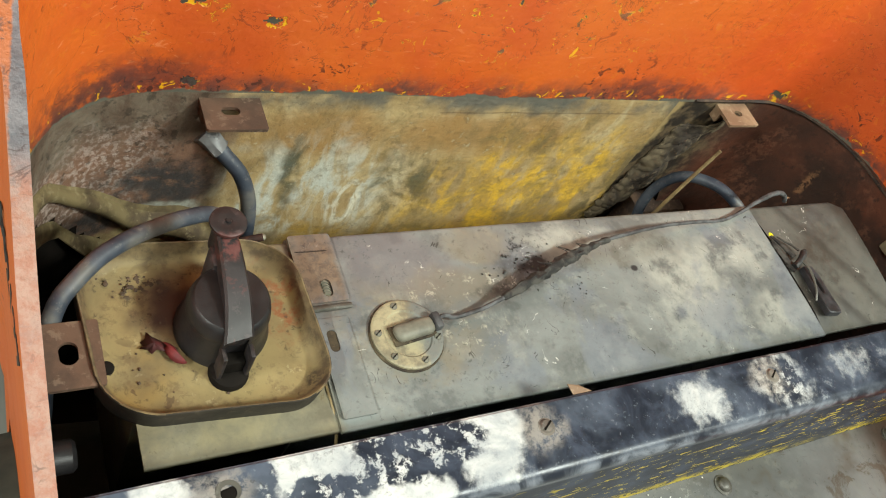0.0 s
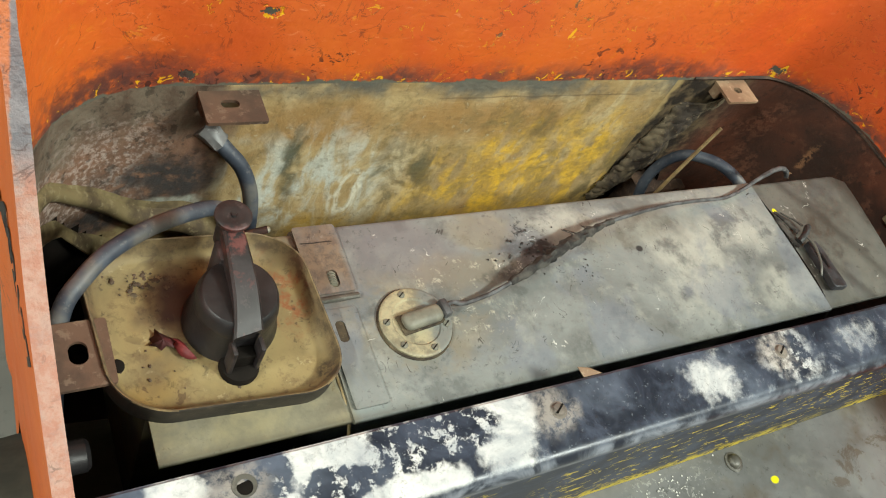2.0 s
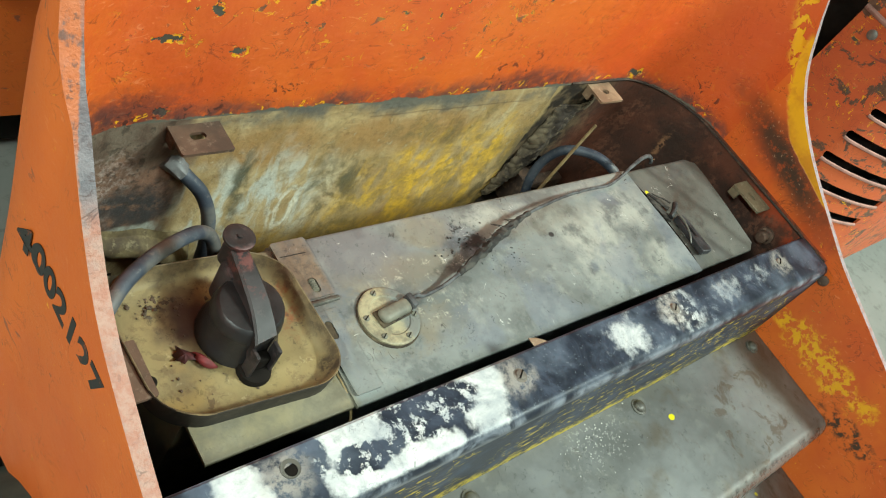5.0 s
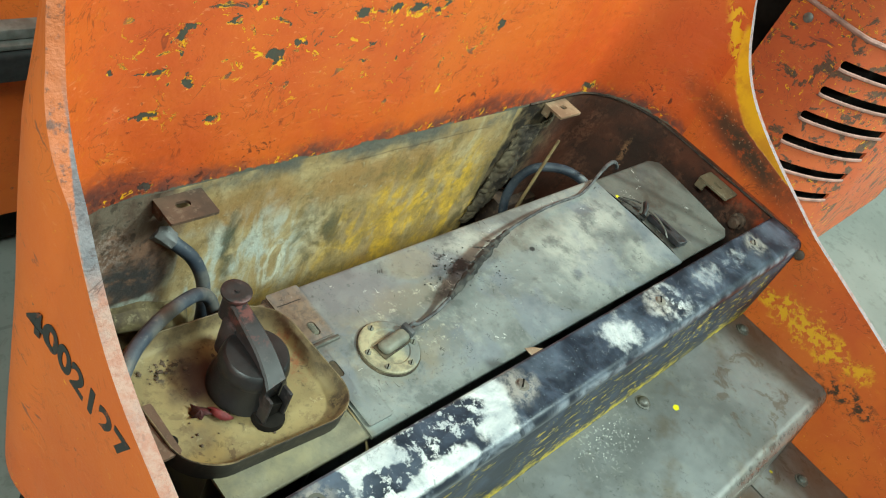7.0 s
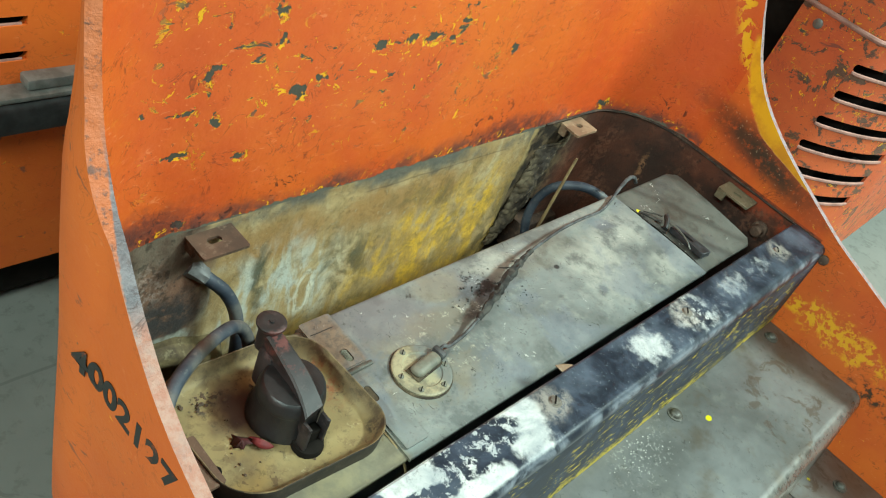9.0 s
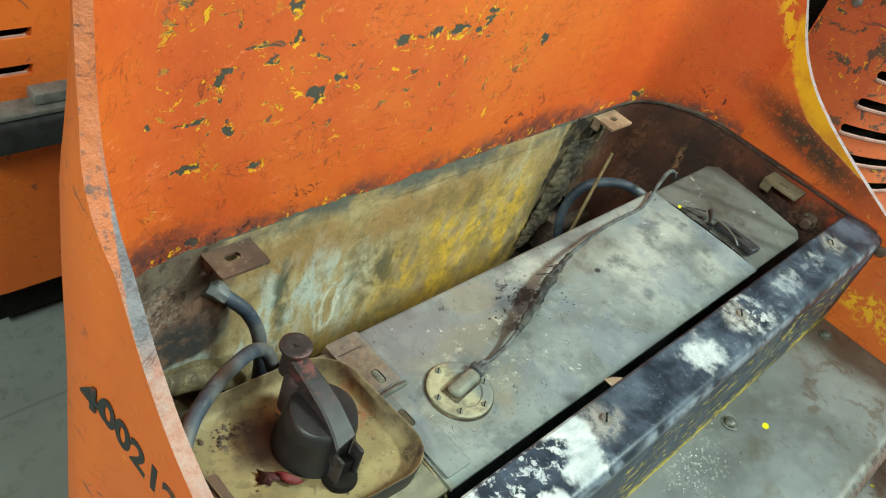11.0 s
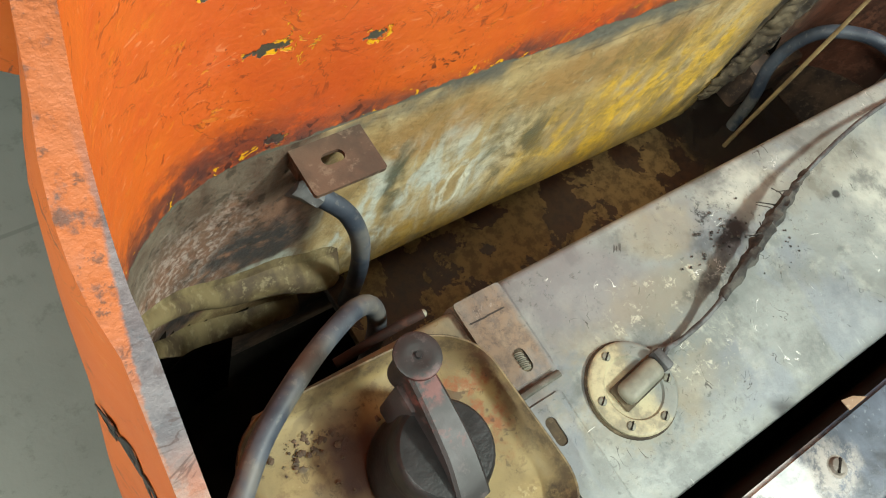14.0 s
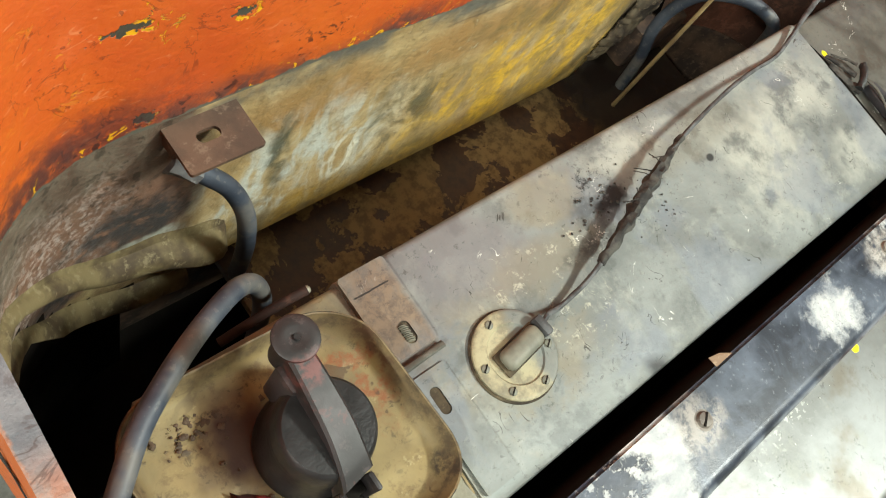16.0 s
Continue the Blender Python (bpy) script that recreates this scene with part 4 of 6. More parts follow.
LEFT_Z = [0.480, 0.590, 0.645, 0.670, 0.691, 0.713, 0.737, 0.771, 0.811, 0.849, 0.885, 0.922, 0.970, 1.020, 1.130]


def edge_left(y):
    """The height of the left wing's cut edge, which stands a little lower."""
    return float(np.mean([np.interp(y + d, LEFT_Y, LEFT_Z) for d in (-0.012, -0.006, 0, 0.006, 0.012)])) if y < 0.13 else float(np.interp(y, LEFT_Y, LEFT_Z))


def edge_height(y):
    """The height of the right wing's cut edge."""
    return float(np.mean([np.interp(y + d, EDGE_Y, EDGE_Z) for d in (-0.012, -0.006, 0, 0.006, 0.012)])) if y < 0.12 else float(np.interp(y, EDGE_Y, EDGE_Z))


def back_y(z):
    return 0.241 + 0.04 * (z - 0.65)


tractor = thing("tow_tractor", (XM, 0, 0), "orange tow tractor with its seat removed, paint chipped and stained", "tow tractor")


def shell_columns():
    """Columns of the shell: place along the plan as (kind, value), the lower and the upper height."""
    cols = []
    ys = sorted(set([-0.62 + 0.02 * i for i in range(37)] + [0.03 + 0.004 * i for i in range(20)]))
    ys = [y for y in ys if y <= 0.1055]
    arch = lambda y: 0.205 if y > 0.098 else 0.365 - 0.02 * max(0, (y - 0.02) / 0.08)
    for y in ys:
        cols.append(("L", y, arch(y), edge_left(y)))
    for i in range(1, 24):
        a = 90 * i / 24
        y = 0.106 + RC * math.sin(radians(a))
        cols.append(("LC", a, 0.408, edge_left(min(y, 0.18)) if y < 0.18 else 1.13))
    xs = [XL + RC + (XR - XL - 2 * RC) * i / 56 for i in range(57)]
    for x in xs:
        z0 = 0.40
        if x > 0.468:
            z0 = 0.40 + 0.10 * max(0, min(1, (x - 0.466) / 0.03, (0.615 - x) / 0.05)) + 0.004 * math.sin(x * 260)
        elif x < -0.03:
            z0 = 0.405
        cols.append(("B", x, z0, 1.13))
    for i in range(1, 24):
        a = 90 - 90 * i / 24
        y = 0.106 + RC * math.sin(radians(a))
        cols.append(("RC", a, 0.39, edge_height(min(y, 0.162)) if y < 0.162 else 1.13))
    for y in reversed(ys):
        cols.append(("R", y, 0.365 if y < 0.098 else 0.205, edge_height(y)))
    return cols


def shell_point(kind, v, z, off):
    """A point of the shell, off metres outwards from its inner face."""
    yb = back_y(z) - 0.241
    # the left wing is thicker and set in towards the bay
    if kind in ("L", "LC"):
        free = 1.0 if kind == "L" else max(0.0, 1 - v / 45)
        off = off * (1 + 0.2 * free) - 0.011 * free + (0.009 * math.sin(math.pi * v / 64) * max(0.0, min(1.0, (0.90 - z) / 0.06)) if kind == "LC" and off > 0.005 and v < 64 else 0.0)
    if kind == "L":
        return (XL - off, v, z)
    if kind == "R":
        return (XR + off, v, z)
    if kind == "B":
        return (v, 0.241 + yb + off, z)
    a = radians(v)
    cx = XL + RC if kind == "LC" else XR - RC
    s = -1 if kind == "LC" else 1
    return (cx + s * (RC + off) * math.cos(a), 0.106 + yb * math.sin(a) + (RC + off) * math.sin(a), z)


SEAT_Z = 0.6545


def lip_share(kind, v):
    """The place along the left corner: degrees of the bend, carried on along the straight walls."""
    return (v - 0.106) * 400 if kind == "L" else v if kind == "LC" else 90 + (v - XL - RC) * 400


def flange_height(q):
    return float(np.interp(q, (-20, 0, 48, 60, 78, 93, 108, 118), (0.61, 0.60, 0.533, 0.484, 0.444, 0.424, 0.409, 0.400)))


def lip_height(q):
    return float(np.interp(q, (-40, 0, 44, 62, 81, 94, 111, 122, 130), (0.62, 0.615, 0.588, 0.543, 0.502, 0.492, 0.481, 0.466, 0.458)))


def shell_mesh():
    cols = shell_columns()
    NL, NU = 14, 22
    N = NL + NU
    verts, faces, mats = [], [], []
    for kind, v, z0, z1 in cols:
        zs = SEAT_Z if z1 > SEAT_Z + 0.01 else z0 + 0.5 * (z1 - z0)
        heights = [z0 + (zs - z0) * i / NL for i in range(NL)] + [zs + (z1 - zs) * i / NU for i in range(NU + 1)]
        for off in (0.0, TH):
            for z in heights:
                dent = 0.0012 * noise.noise(Vector((v * (0.01 if "C" in kind else 5) + 3, z * 7, len(kind)))) * (1 if off == 0 else 1.5)
                verts.append(shell_point(kind, v, z, off + dent))
    S = 2 * (N + 1)
    for c in range(len(cols) - 1):
        a, b = c * S, (c + 1) * S
        kind, v = cols[c][:2]
        for i in range(N):
            if kind in "LR":
                inside = 3 if (i < NL and v > -0.13 and kind == "R") else (2 if i < NL and v > -0.13 else 1)
            elif i >= NL:
                inside = 0
            else:
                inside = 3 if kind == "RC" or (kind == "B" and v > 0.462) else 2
            # Inner faces below the flange go near black, standing in for shade.
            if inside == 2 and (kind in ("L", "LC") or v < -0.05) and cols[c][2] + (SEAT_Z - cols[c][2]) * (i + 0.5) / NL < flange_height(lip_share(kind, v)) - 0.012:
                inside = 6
            faces.append((a + i, b + i, b + i + 1, a + i + 1)), mats.append(inside)
            o = N + 1
            faces.append((a + o + i, a + o + i + 1, b + o + i + 1, b + o + i)), mats.append(4)
        faces.append((a + N, b + N, b + 2 * N + 1, a + 2 * N + 1)), mats.append(5)
        # Underside near black as well, its shade put into the colour.
        faces.append((a, a + N + 1, b + N + 1, b)), mats.append(6)
    for a in (0, (len(cols) - 1) * S):
        for i in range(N):
            faces.append((a + i, a + i + 1, a + N + 2 + i, a + N + 1 + i)), mats.append(5)
    me = bpy.data.meshes.new("seat_shell")
    me.from_pydata(verts, [], faces)
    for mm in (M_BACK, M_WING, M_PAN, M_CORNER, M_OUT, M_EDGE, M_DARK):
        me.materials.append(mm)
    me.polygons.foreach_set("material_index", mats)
    me.shade_smooth()
    me.set_sharp_from_angle(angle=radians(45))
    ob = new("seat_shell", me)
    ob.parent = tractor
    ob.matrix_parent_inverse = tractor.matrix_basis.inverted()
    return tagged(ob, "orange wrap-round seat shell with chipped paint")


shell = shell_mesh()
M_SCREW = rust_metal("dull_screw_steel", (0.21, 0.18, 0.15), (0.12, 0.10, 0.085), (0.32, 0.29, 0.25), 0.55)
M_TABR = rust_metal("dusty_tan_steel", (0.30, 0.20, 0.12), (0.20, 0.12, 0.07), (0.40, 0.30, 0.20))
M_TABK = rust_metal("dusty_khaki_steel", (0.185, 0.155, 0.095), (0.12, 0.098, 0.06), (0.27, 0.235, 0.16))
M_RUSTG = rust_metal("grimy_grey_steel", (0.10, 0.095, 0.08), (0.06, 0.055, 0.045), (0.2, 0.19, 0.17), 0.5)
M_CRUST = rust_metal("charred_crust", (0.100, 0.076, 0.044), (0.028, 0.020, 0.014), (0.19, 0.145, 0.09), 0.9)
M_BEAD = rust_metal("dark_weld_bead", (0.055, 0.034, 0.022), (0.022, 0.014, 0.010), (0.12, 0.075, 0.045), 0.75)

# bead along the seat line of the corner and the wing
bm = bmesh.new()
bead = [Vector(shell_point("B", 0.50 + 0.01 * i, 0.657, -0.001)) for i in range(12)]
bead += [Vector(shell_point("RC", 90 - 90 * i / 16, 0.657 - 0.008 * i / 16, -0.001)) for i in range(1, 16)]
bead += [Vector(shell_point("R", 0.10 - 0.02 * i, 0.649, -0.001)) for i in range(13)]
tube(bm, bead, 0.0022, 8, 0.25)
part("seam_bead", bm, M_BEAD, tractor, "thin rusty weld bead along the seat line")

# lower lip of the left corner: a rolled bulge and a thin flange under it, both rising to the side
M_LIP = rust_metal("dirty_khaki_lip", (0.175, 0.135, 0.062), (0.065, 0.044, 0.022), (0.27, 0.225, 0.125), 0.75)
lip_path = [("L", 0.05 + 0.014 * i) for i in range(4)] + [("LC", 6 * i) for i in range(16)] + [("B", XL + RC + 0.008 * i) for i in range(1, 13)]
for low in (False, True):
    bm = bmesh.new()
    rows = []
    for i, (kind, v) in enumerate(lip_path):
        q = lip_share(kind, v)
        if low and q > 117:
            break
        wave = 0.0025 * math.sin(i * 0.9) + 0.002 * noise.noise(Vector((i * 0.4, 1.0, 3.0)))
        if low:
            z = flange_height(q) + wave
            o = float(np.interp(q, (-20, 48, 60, 100, 117), (0.004, 0.005, 0.010, 0.010, 0.006)))
            prof = [(-0.003, z - 0.002), (0.5 * o, z - 0.006), (0.9 * o, z - 0.012), (1.4 * o, z - 0.021), (1.3 * o, z - 0.024), (0.7 * o, z - 0.017), (-0.003, z - 0.010)]
        else:
            z, o = lip_height(q) + wave, float(np.interp(q, (-20, 0, 44, 62, 81, 94, 111, 121, 127, 128.5), (0.004, 0.005, 0.007, 0.012, 0.016, 0.017, 0.025, 0.027, 0.018, 0.004)))
            h = 0.012 + 0.7 * o
            prof = [(-0.003, z + 0.012)] + [(o * math.sin(radians(a)) * (1.0 if a < 100 else 0.96), z - h * (1 - math.cos(radians(a))) * 0.62) for a in range(10, 171, 20)] + [(-0.003, z - 1.1 * h)]
        rows.append([bm.verts.new(shell_point(kind, v, zz, -oo)) for oo, zz in prof])
    for a, b in zip(rows, rows[1:]):
        for i in range(len(prof) - 1):
            bm.faces.new((a[i], b[i], b[i + 1], a[i + 1]))
    bm.faces.new(rows[-1])
    part("corner_lip", bm, M_LIP, tractor, "thin dirty flange under the corner's lip" if low else "dirty khaki rolled lower lip of the corner")

# charred, lumpy crust along the torn edge of the back panel
bm = bmesh.new()
crust_path = smooth_path([(0.512, 0.236, 0.615), (0.498, 0.234, 0.565), (0.486, 0.231, 0.510), (0.474, 0.229, 0.460), (0.468, 0.228, 0.428)], 26)
rows = []
for i, p in enumerate(crust_path):
    u = i / (len(crust_path) - 1)
    row = []
    for j in range(27):
        q = j / 26
        w = (0.095 * (1 - u) + 0.030 * u) * (0.85 + 0.3 * noise.noise(p * 40))
        swell = 0.010 * math.sin(math.pi * q) * (0.4 + 0.6 * math.sin(math.pi * min(1.0, u + 0.1)))
        lump = 0.0035 * noise.noise(Vector(((p.x + w * q) * 48, 2.0, p.z * 48))) + 0.0032 * noise.noise(Vector(((p.x + w * q) * 150, 7.0, p.z * 150)))
        row.append(bm.verts.new((p.x - 0.004 + w * q + 0.006 * noise.noise(Vector((p.z * 90, 4.0, 1.0))) * (1 - q), p.y + 0.004 - swell - lump, p.z + 0.010 * q)))
    rows.append(row)
for a, b in zip(rows, rows[1:]):
    for j in range(26):
        bm.faces.new((a[j], a[j + 1], b[j + 1], b[j]))
crust = part("charred_crust", bm, M_CRUST, tractor, "charred lumpy crust along the torn panel edge")
so = crust.modifiers.new("thick", "SOLIDIFY")
so.thickness = 0.003

# front rail
bm = bmesh.new()
prof = [(-0.091, 0.600), (-0.091, 0.648)]
prof += [(-0.0935 + 0.0025 * math.cos(radians(180 - a)) + 0.0, 0.6485 + 0.0025 * math.sin(radians(a))) for a in (30, 60, 90)]
prof += [(-0.142 - 0.012 * math.sin(radians(a)), 0.638 + 0.012 * math.cos(radians(a))) for a in range(0, 91, 10)]
prof += [(-0.156, 0.56), (-0.158, 0.489)]
inner = [(y + (0.004 if y < -0.12 else 0.0), z - 0.004 if z > 0.63 else z) for y, z in prof]
inner = [(min(y, -0.094) if y > -0.12 else y, z) for y, z in inner]
nx = 60
rows = []
for i in range(nx + 1):
    x = XL + 0.001 + (XR - XL - 0.002) * i / nx
    w = 0.0012 * noise.noise(Vector((x * 9, 0, 1)))
    rows.append([bm.verts.new((x, y + w * 0.4, z + w)) for y, z in prof] + [bm.verts.new((x, y, z)) for y, z in reversed(inner)])
for a, b in zip(rows, rows[1:]):
    n = len(a)
    for i in range(n):
        j = (i + 1) % n
        bm.faces.new((a[i], b[i], b[j], a[j]))
bm.faces.new(rows[0][::-1])
bm.faces.new(rows[-1])
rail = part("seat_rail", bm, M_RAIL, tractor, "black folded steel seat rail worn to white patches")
# Rear and underside faces near black: the gap's shade put into the colour.
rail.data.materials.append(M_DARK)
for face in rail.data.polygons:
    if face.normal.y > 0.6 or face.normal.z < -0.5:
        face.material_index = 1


def screw(name, x, y, z, r, material, parent, label="", m=None, washer=0.0, slot=True):
    bm = bmesh.new()
    if washer:
        lathe(bm, [(washer, 0), (washer, 0.0012), (r, 0.0014)], (x, y, z), 20, m)
    lathe(bm, [(r, 0.0), (r, 0.0016), (r * 0.8, 0.0034), (r * 0.35, 0.0040)], (x, y, z), 16, m)
    ob = part(name, bm, material, parent, label)
    # Slot drawn as a near-black bar, its shade put into the colour.
    if slot:
        bm = bmesh.new()
        mm = Matrix.Translation((x, y, z)) @ (m.to_4x4() if m is not None else Matrix.Identity(4)) @ pose(0, 0, 0.0036, 0, 0, 35)
        box(bm, (-r * 0.85, -r * 0.13, -0.0004), (r * 0.85, r * 0.13, 0.0007), m=mm)
        part("slot", bm, M_DARK, ob)
    return ob


for x in (0.104, 0.378, 0.648):
    screw("rail_screw", x, -0.1125, 0.6495, 0.0062, M_SCREW, tractor, "rusty slotted screw in the rail", None, 0.008)
bm = bmesh.new()
ring_plate(bm, [(-0.154 + 0.0085 * math.cos(a), -0.108 + 0.0080 * math.sin(a)) for a in np.linspace(0, 2 * math.pi, 24, endpoint=False)],
           [(-0.154 + 0.0055 * math.cos(a), -0.109 + 0.0055 * math.sin(a)) for a in np.linspace(0, 2 * math.pi, 24, endpoint=False)], 0.6492, 0.6516)
part("hole_rim", bm, M_RUSTG, tractor, "rusty rim of an empty screw hole")
# Near-black disc on the rail, painted for the shade in the hole.
bm = bmesh.new()
lathe(bm, [(0.0055, 0), (0.0055, 0.0006)], (-0.154, -0.109, 0.6504), 20)
part("screw_hole", bm, M_DARK, tractor, "near-black disc drawn for the shade of an empty screw hole")

# torn sliver on the rail's rear edge
bm = bmesh.new()
v = [bm.verts.new(p) for p in ((0.142, -0.0915, 0.6508), (0.162, -0.0915, 0.6508), (0.1500, -0.0850, 0.6525), (0.1380, -0.0825, 0.6540))]
bm.faces.new(v)
v2 = [bm.verts.new(q.co + Vector((0, 0, 0.0008))) for q in v]
bm.faces.new(v2[::-1])
for i in range(4):
    bm.faces.new((v[i], v[(i + 1) % 4], v2[(i + 1) % 4], v2[i]))
part("torn_sliver", bm, M_TABR, tractor, "torn pale sliver of metal", False)

# foot plate with its bullnose and lower floor
bm = bmesh.new()
PZ = 0.488
prof = [(-0.150, PZ), (-0.318, PZ)] + [(-0.318 - 0.022 * math.sin(radians(a)), PZ - 0.022 + 0.022 * math.cos(radians(a))) for a in range(10, 81, 10)] + [(-0.345, PZ - 0.07), (-0.352, 0.372)]
rows = []
for x in np.linspace(XL + 0.001, XR - 0.001, 24):
    rows.append([bm.verts.new((x, y, z + 0.0015 * noise.noise(Vector((x * 6, y * 9, 2))))) for y, z in prof] + [bm.verts.new((x, y + 0.004, z - 0.004)) for y, z in reversed(prof)])
for a, b in zip(rows, rows[1:]):
    n = len(a)
    for i in range(n):
        j = (i + 1) % n
        bm.faces.new((a[i], b[i], b[j], a[j]))
bm.faces.new(rows[0][::-1])
bm.faces.new(rows[-1])
part("foot_plate", bm, M_PLATE, tractor, "bare dirty steel plate with a rounded front bend")
for lo, hi in (((XL + 0.001, -0.60, 0.362), (0.60, -0.345, 0.372)), ((0.603, -0.60, 0.362), (XR - 0.001, -0.345, 0.372))):
    bm = bmesh.new()
    box(bm, lo, hi, 0.0012)
    part("floor_panel", bm, M_PLATE, tractor, "bare steel floor panel")
for x, y, z, r in ((0.413, -0.175, PZ, 0.0085), (0.719, -0.178, PZ, 0.0085), (0.10, -0.175, PZ, 0.0085), (0.70, -0.40, 0.372, 0.0085)):
    bm = bmesh.new()
    lathe(bm, [(r * 1.35, 0), (r * 1.35, 0.0015), (r, 0.002), (r * 0.96, 0.004), (r * 0.75, 0.0065), (r * 0.3, 0.0078)], (x, y, z), 20)
    part("plate_bolt", bm, M_RUSTG, tractor, "round-headed steel bolt")

M_BULK = rust_metal("dark_rusty_bulkhead", (0.12, 0.070, 0.042), (0.045, 0.028, 0.020), (0.19, 0.12, 0.075), 0.8)
# Unseen plates, added to close the bay and keep it dark.
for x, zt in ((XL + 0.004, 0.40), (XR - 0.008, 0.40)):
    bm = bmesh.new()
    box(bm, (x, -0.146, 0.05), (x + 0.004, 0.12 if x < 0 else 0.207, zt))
    part("closing_plate", bm, M_DARK, tractor, "added dark plate that closes the bay")
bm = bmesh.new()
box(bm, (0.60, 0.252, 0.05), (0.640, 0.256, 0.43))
part("closing_plate", bm, M_BULK, tractor, "added dark plate that closes the bay")
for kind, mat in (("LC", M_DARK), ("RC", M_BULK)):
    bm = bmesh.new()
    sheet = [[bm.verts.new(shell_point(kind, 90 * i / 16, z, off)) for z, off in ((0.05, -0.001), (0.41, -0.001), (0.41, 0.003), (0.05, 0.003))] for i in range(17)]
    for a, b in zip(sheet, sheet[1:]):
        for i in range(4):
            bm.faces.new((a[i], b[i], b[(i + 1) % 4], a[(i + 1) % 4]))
    part("closing_plate", bm, mat, tractor, "added dark plate that closes the bay")
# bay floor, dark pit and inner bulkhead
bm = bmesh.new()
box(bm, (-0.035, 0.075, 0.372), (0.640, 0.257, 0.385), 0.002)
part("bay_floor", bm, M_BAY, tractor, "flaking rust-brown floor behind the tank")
# Added near-black floor, the pit's shade put into its colour.
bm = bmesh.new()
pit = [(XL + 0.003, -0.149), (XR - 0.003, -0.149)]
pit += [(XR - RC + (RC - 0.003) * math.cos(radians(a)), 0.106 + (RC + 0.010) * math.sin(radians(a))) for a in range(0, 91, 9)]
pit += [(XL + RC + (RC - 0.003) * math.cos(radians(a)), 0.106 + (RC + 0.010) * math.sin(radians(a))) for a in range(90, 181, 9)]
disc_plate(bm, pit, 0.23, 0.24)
part("pit_floor", bm, M_DARK, tractor, "added near-black floor of the bay, standing for its shade")
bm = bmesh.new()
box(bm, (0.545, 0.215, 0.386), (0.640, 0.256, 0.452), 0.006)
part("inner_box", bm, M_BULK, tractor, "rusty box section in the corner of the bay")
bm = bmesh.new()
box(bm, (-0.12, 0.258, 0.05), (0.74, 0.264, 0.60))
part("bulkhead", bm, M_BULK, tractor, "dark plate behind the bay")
# Unseen near-black plate, added so that the gap behind the rail stays dark.
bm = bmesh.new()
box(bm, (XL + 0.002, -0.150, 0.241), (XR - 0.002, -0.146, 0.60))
part("gap_backing", bm, M_DARK, tractor, "added near-black plate that keeps the gap by the rail dark")




def seat_tab(name, x, y, z, hx, hy, slot, turn, label, drop=0.03, material=None):
    """A slotted tab with a folded web below it; local y points to the wall."""
    m = pose(x, y, z, 0, 0, turn)
    bm = bmesh.new()
    ring_plate(bm, rounded_rect(0, 0, hx, hy, 0.0022, 8), rounded_rect(*slot, min(slot[2], slot[3]) * 0.98, 8), -0.0035, 0.0, m)
    ob = part(name, bm, material or M_RUST, tractor, label)
    bm = bmesh.new()
    box(bm, (-hx + 0.002, hy - 0.016, -drop * 0.7), (-hx + 0.007, hy, -0.0045), 0.001, 1, m)
    part("web", bm, material or M_RUST, ob)
    return ob


seat_tab("seat_bracket", -0.0765, 0.2235, 0.648, 0.0275, 0.0195, (-0.0025, 0.002, 0.0085, 0.0045), 0, "rust-brown slotted seat bracket on the back panel", 0.028)
seat_tab("seat_bracket", 0.568, 0.2235, 0.652, 0.026, 0.0195, (0.002, 0.0, 0.0065, 0.0045), 0, "dusty tan slotted seat bracket on the back panel", 0.028, M_TABR)
seat_tab("seat_bracket", -0.2390, 0.0140, 0.635, 0.0257, 0.0257, (0.004, 0.001, 0.0063, 0.0089), 0, "rust-brown slotted seat bracket on the side wing", 0.022)
seat_tab("seat_bracket", 0.7365, 0.0, 0.640, 0.0195, 0.028, (-0.002, 0.0, 0.0035, 0.008), 0, "dusty khaki slotted seat bracket on the side wing", 0.026, M_TABK)
bm = bmesh.new()
mx = pose(0, 0, 0, 0, -90, 0).to_3x3()
lathe(bm, [(0.013, 0), (0.013, 0.006), (0.0095, 0.007), (0.0095, 0.019), (0.007, 0.021)], (0.756, -0.055, 0.607), 18, mx)
part("pivot_bolt", bm, M_RUST, tractor, "rusty round bolt head on the wing")
bm = bmesh.new()
lathe(bm, [(0.008, 0), (0.008, 0.004), (0.005, 0.006)], (0.752, -0.160, 0.633), 14, mx)
part("rail_bolt", bm, M_RUST, tractor, "small rusty bolt at the rail's end")
bm = bmesh.new()
mx2 = pose(0, 0, 0, 0, 90, 0).to_3x3()
lathe(bm, [(0.015, 0), (0.015, 0.012), (0.012, 0.014), (0.012, 0.026), (0.009, 0.029)], (-0.265, -0.045, 0.600), 18, mx2)
part("pivot_bolt", bm, M_CAP, tractor, "dark round bolt head on the wing")

# stencilled fleet number
curve = bpy.data.curves.new("fleet_number", "FONT")
curve.body, curve.size, curve.extrude, curve.space_character = "4002127", 0.043, 0.0003, 1.0
curve.offset = 0.0013
tmp = new("tmp", curve)
me = bpy.data.meshes.new_from_object(tmp.evaluated_get(bpy.context.evaluated_depsgraph_get()))
bpy.data.objects.remove(tmp)
me.name = "fleet_number"
me.materials.clear()
me.materials.append(M_STENCIL)
xs, ys = [v.co.x for v in me.vertices], [v.co.y for v in me.vertices]
fit_text = Matrix.Diagonal((0.152 / (max(xs) - min(xs)), 0.029 / (max(ys) - min(ys)), 1, 1)) @ Matrix.Translation((-min(xs), -min(ys), 0))
mt = Matrix(((0, 0, -1, XL - 0.0019), (-1, 0, 0, 0.1355), (0, 1, 0, 0.661), (0, 0, 0, 1))) @ fit_text
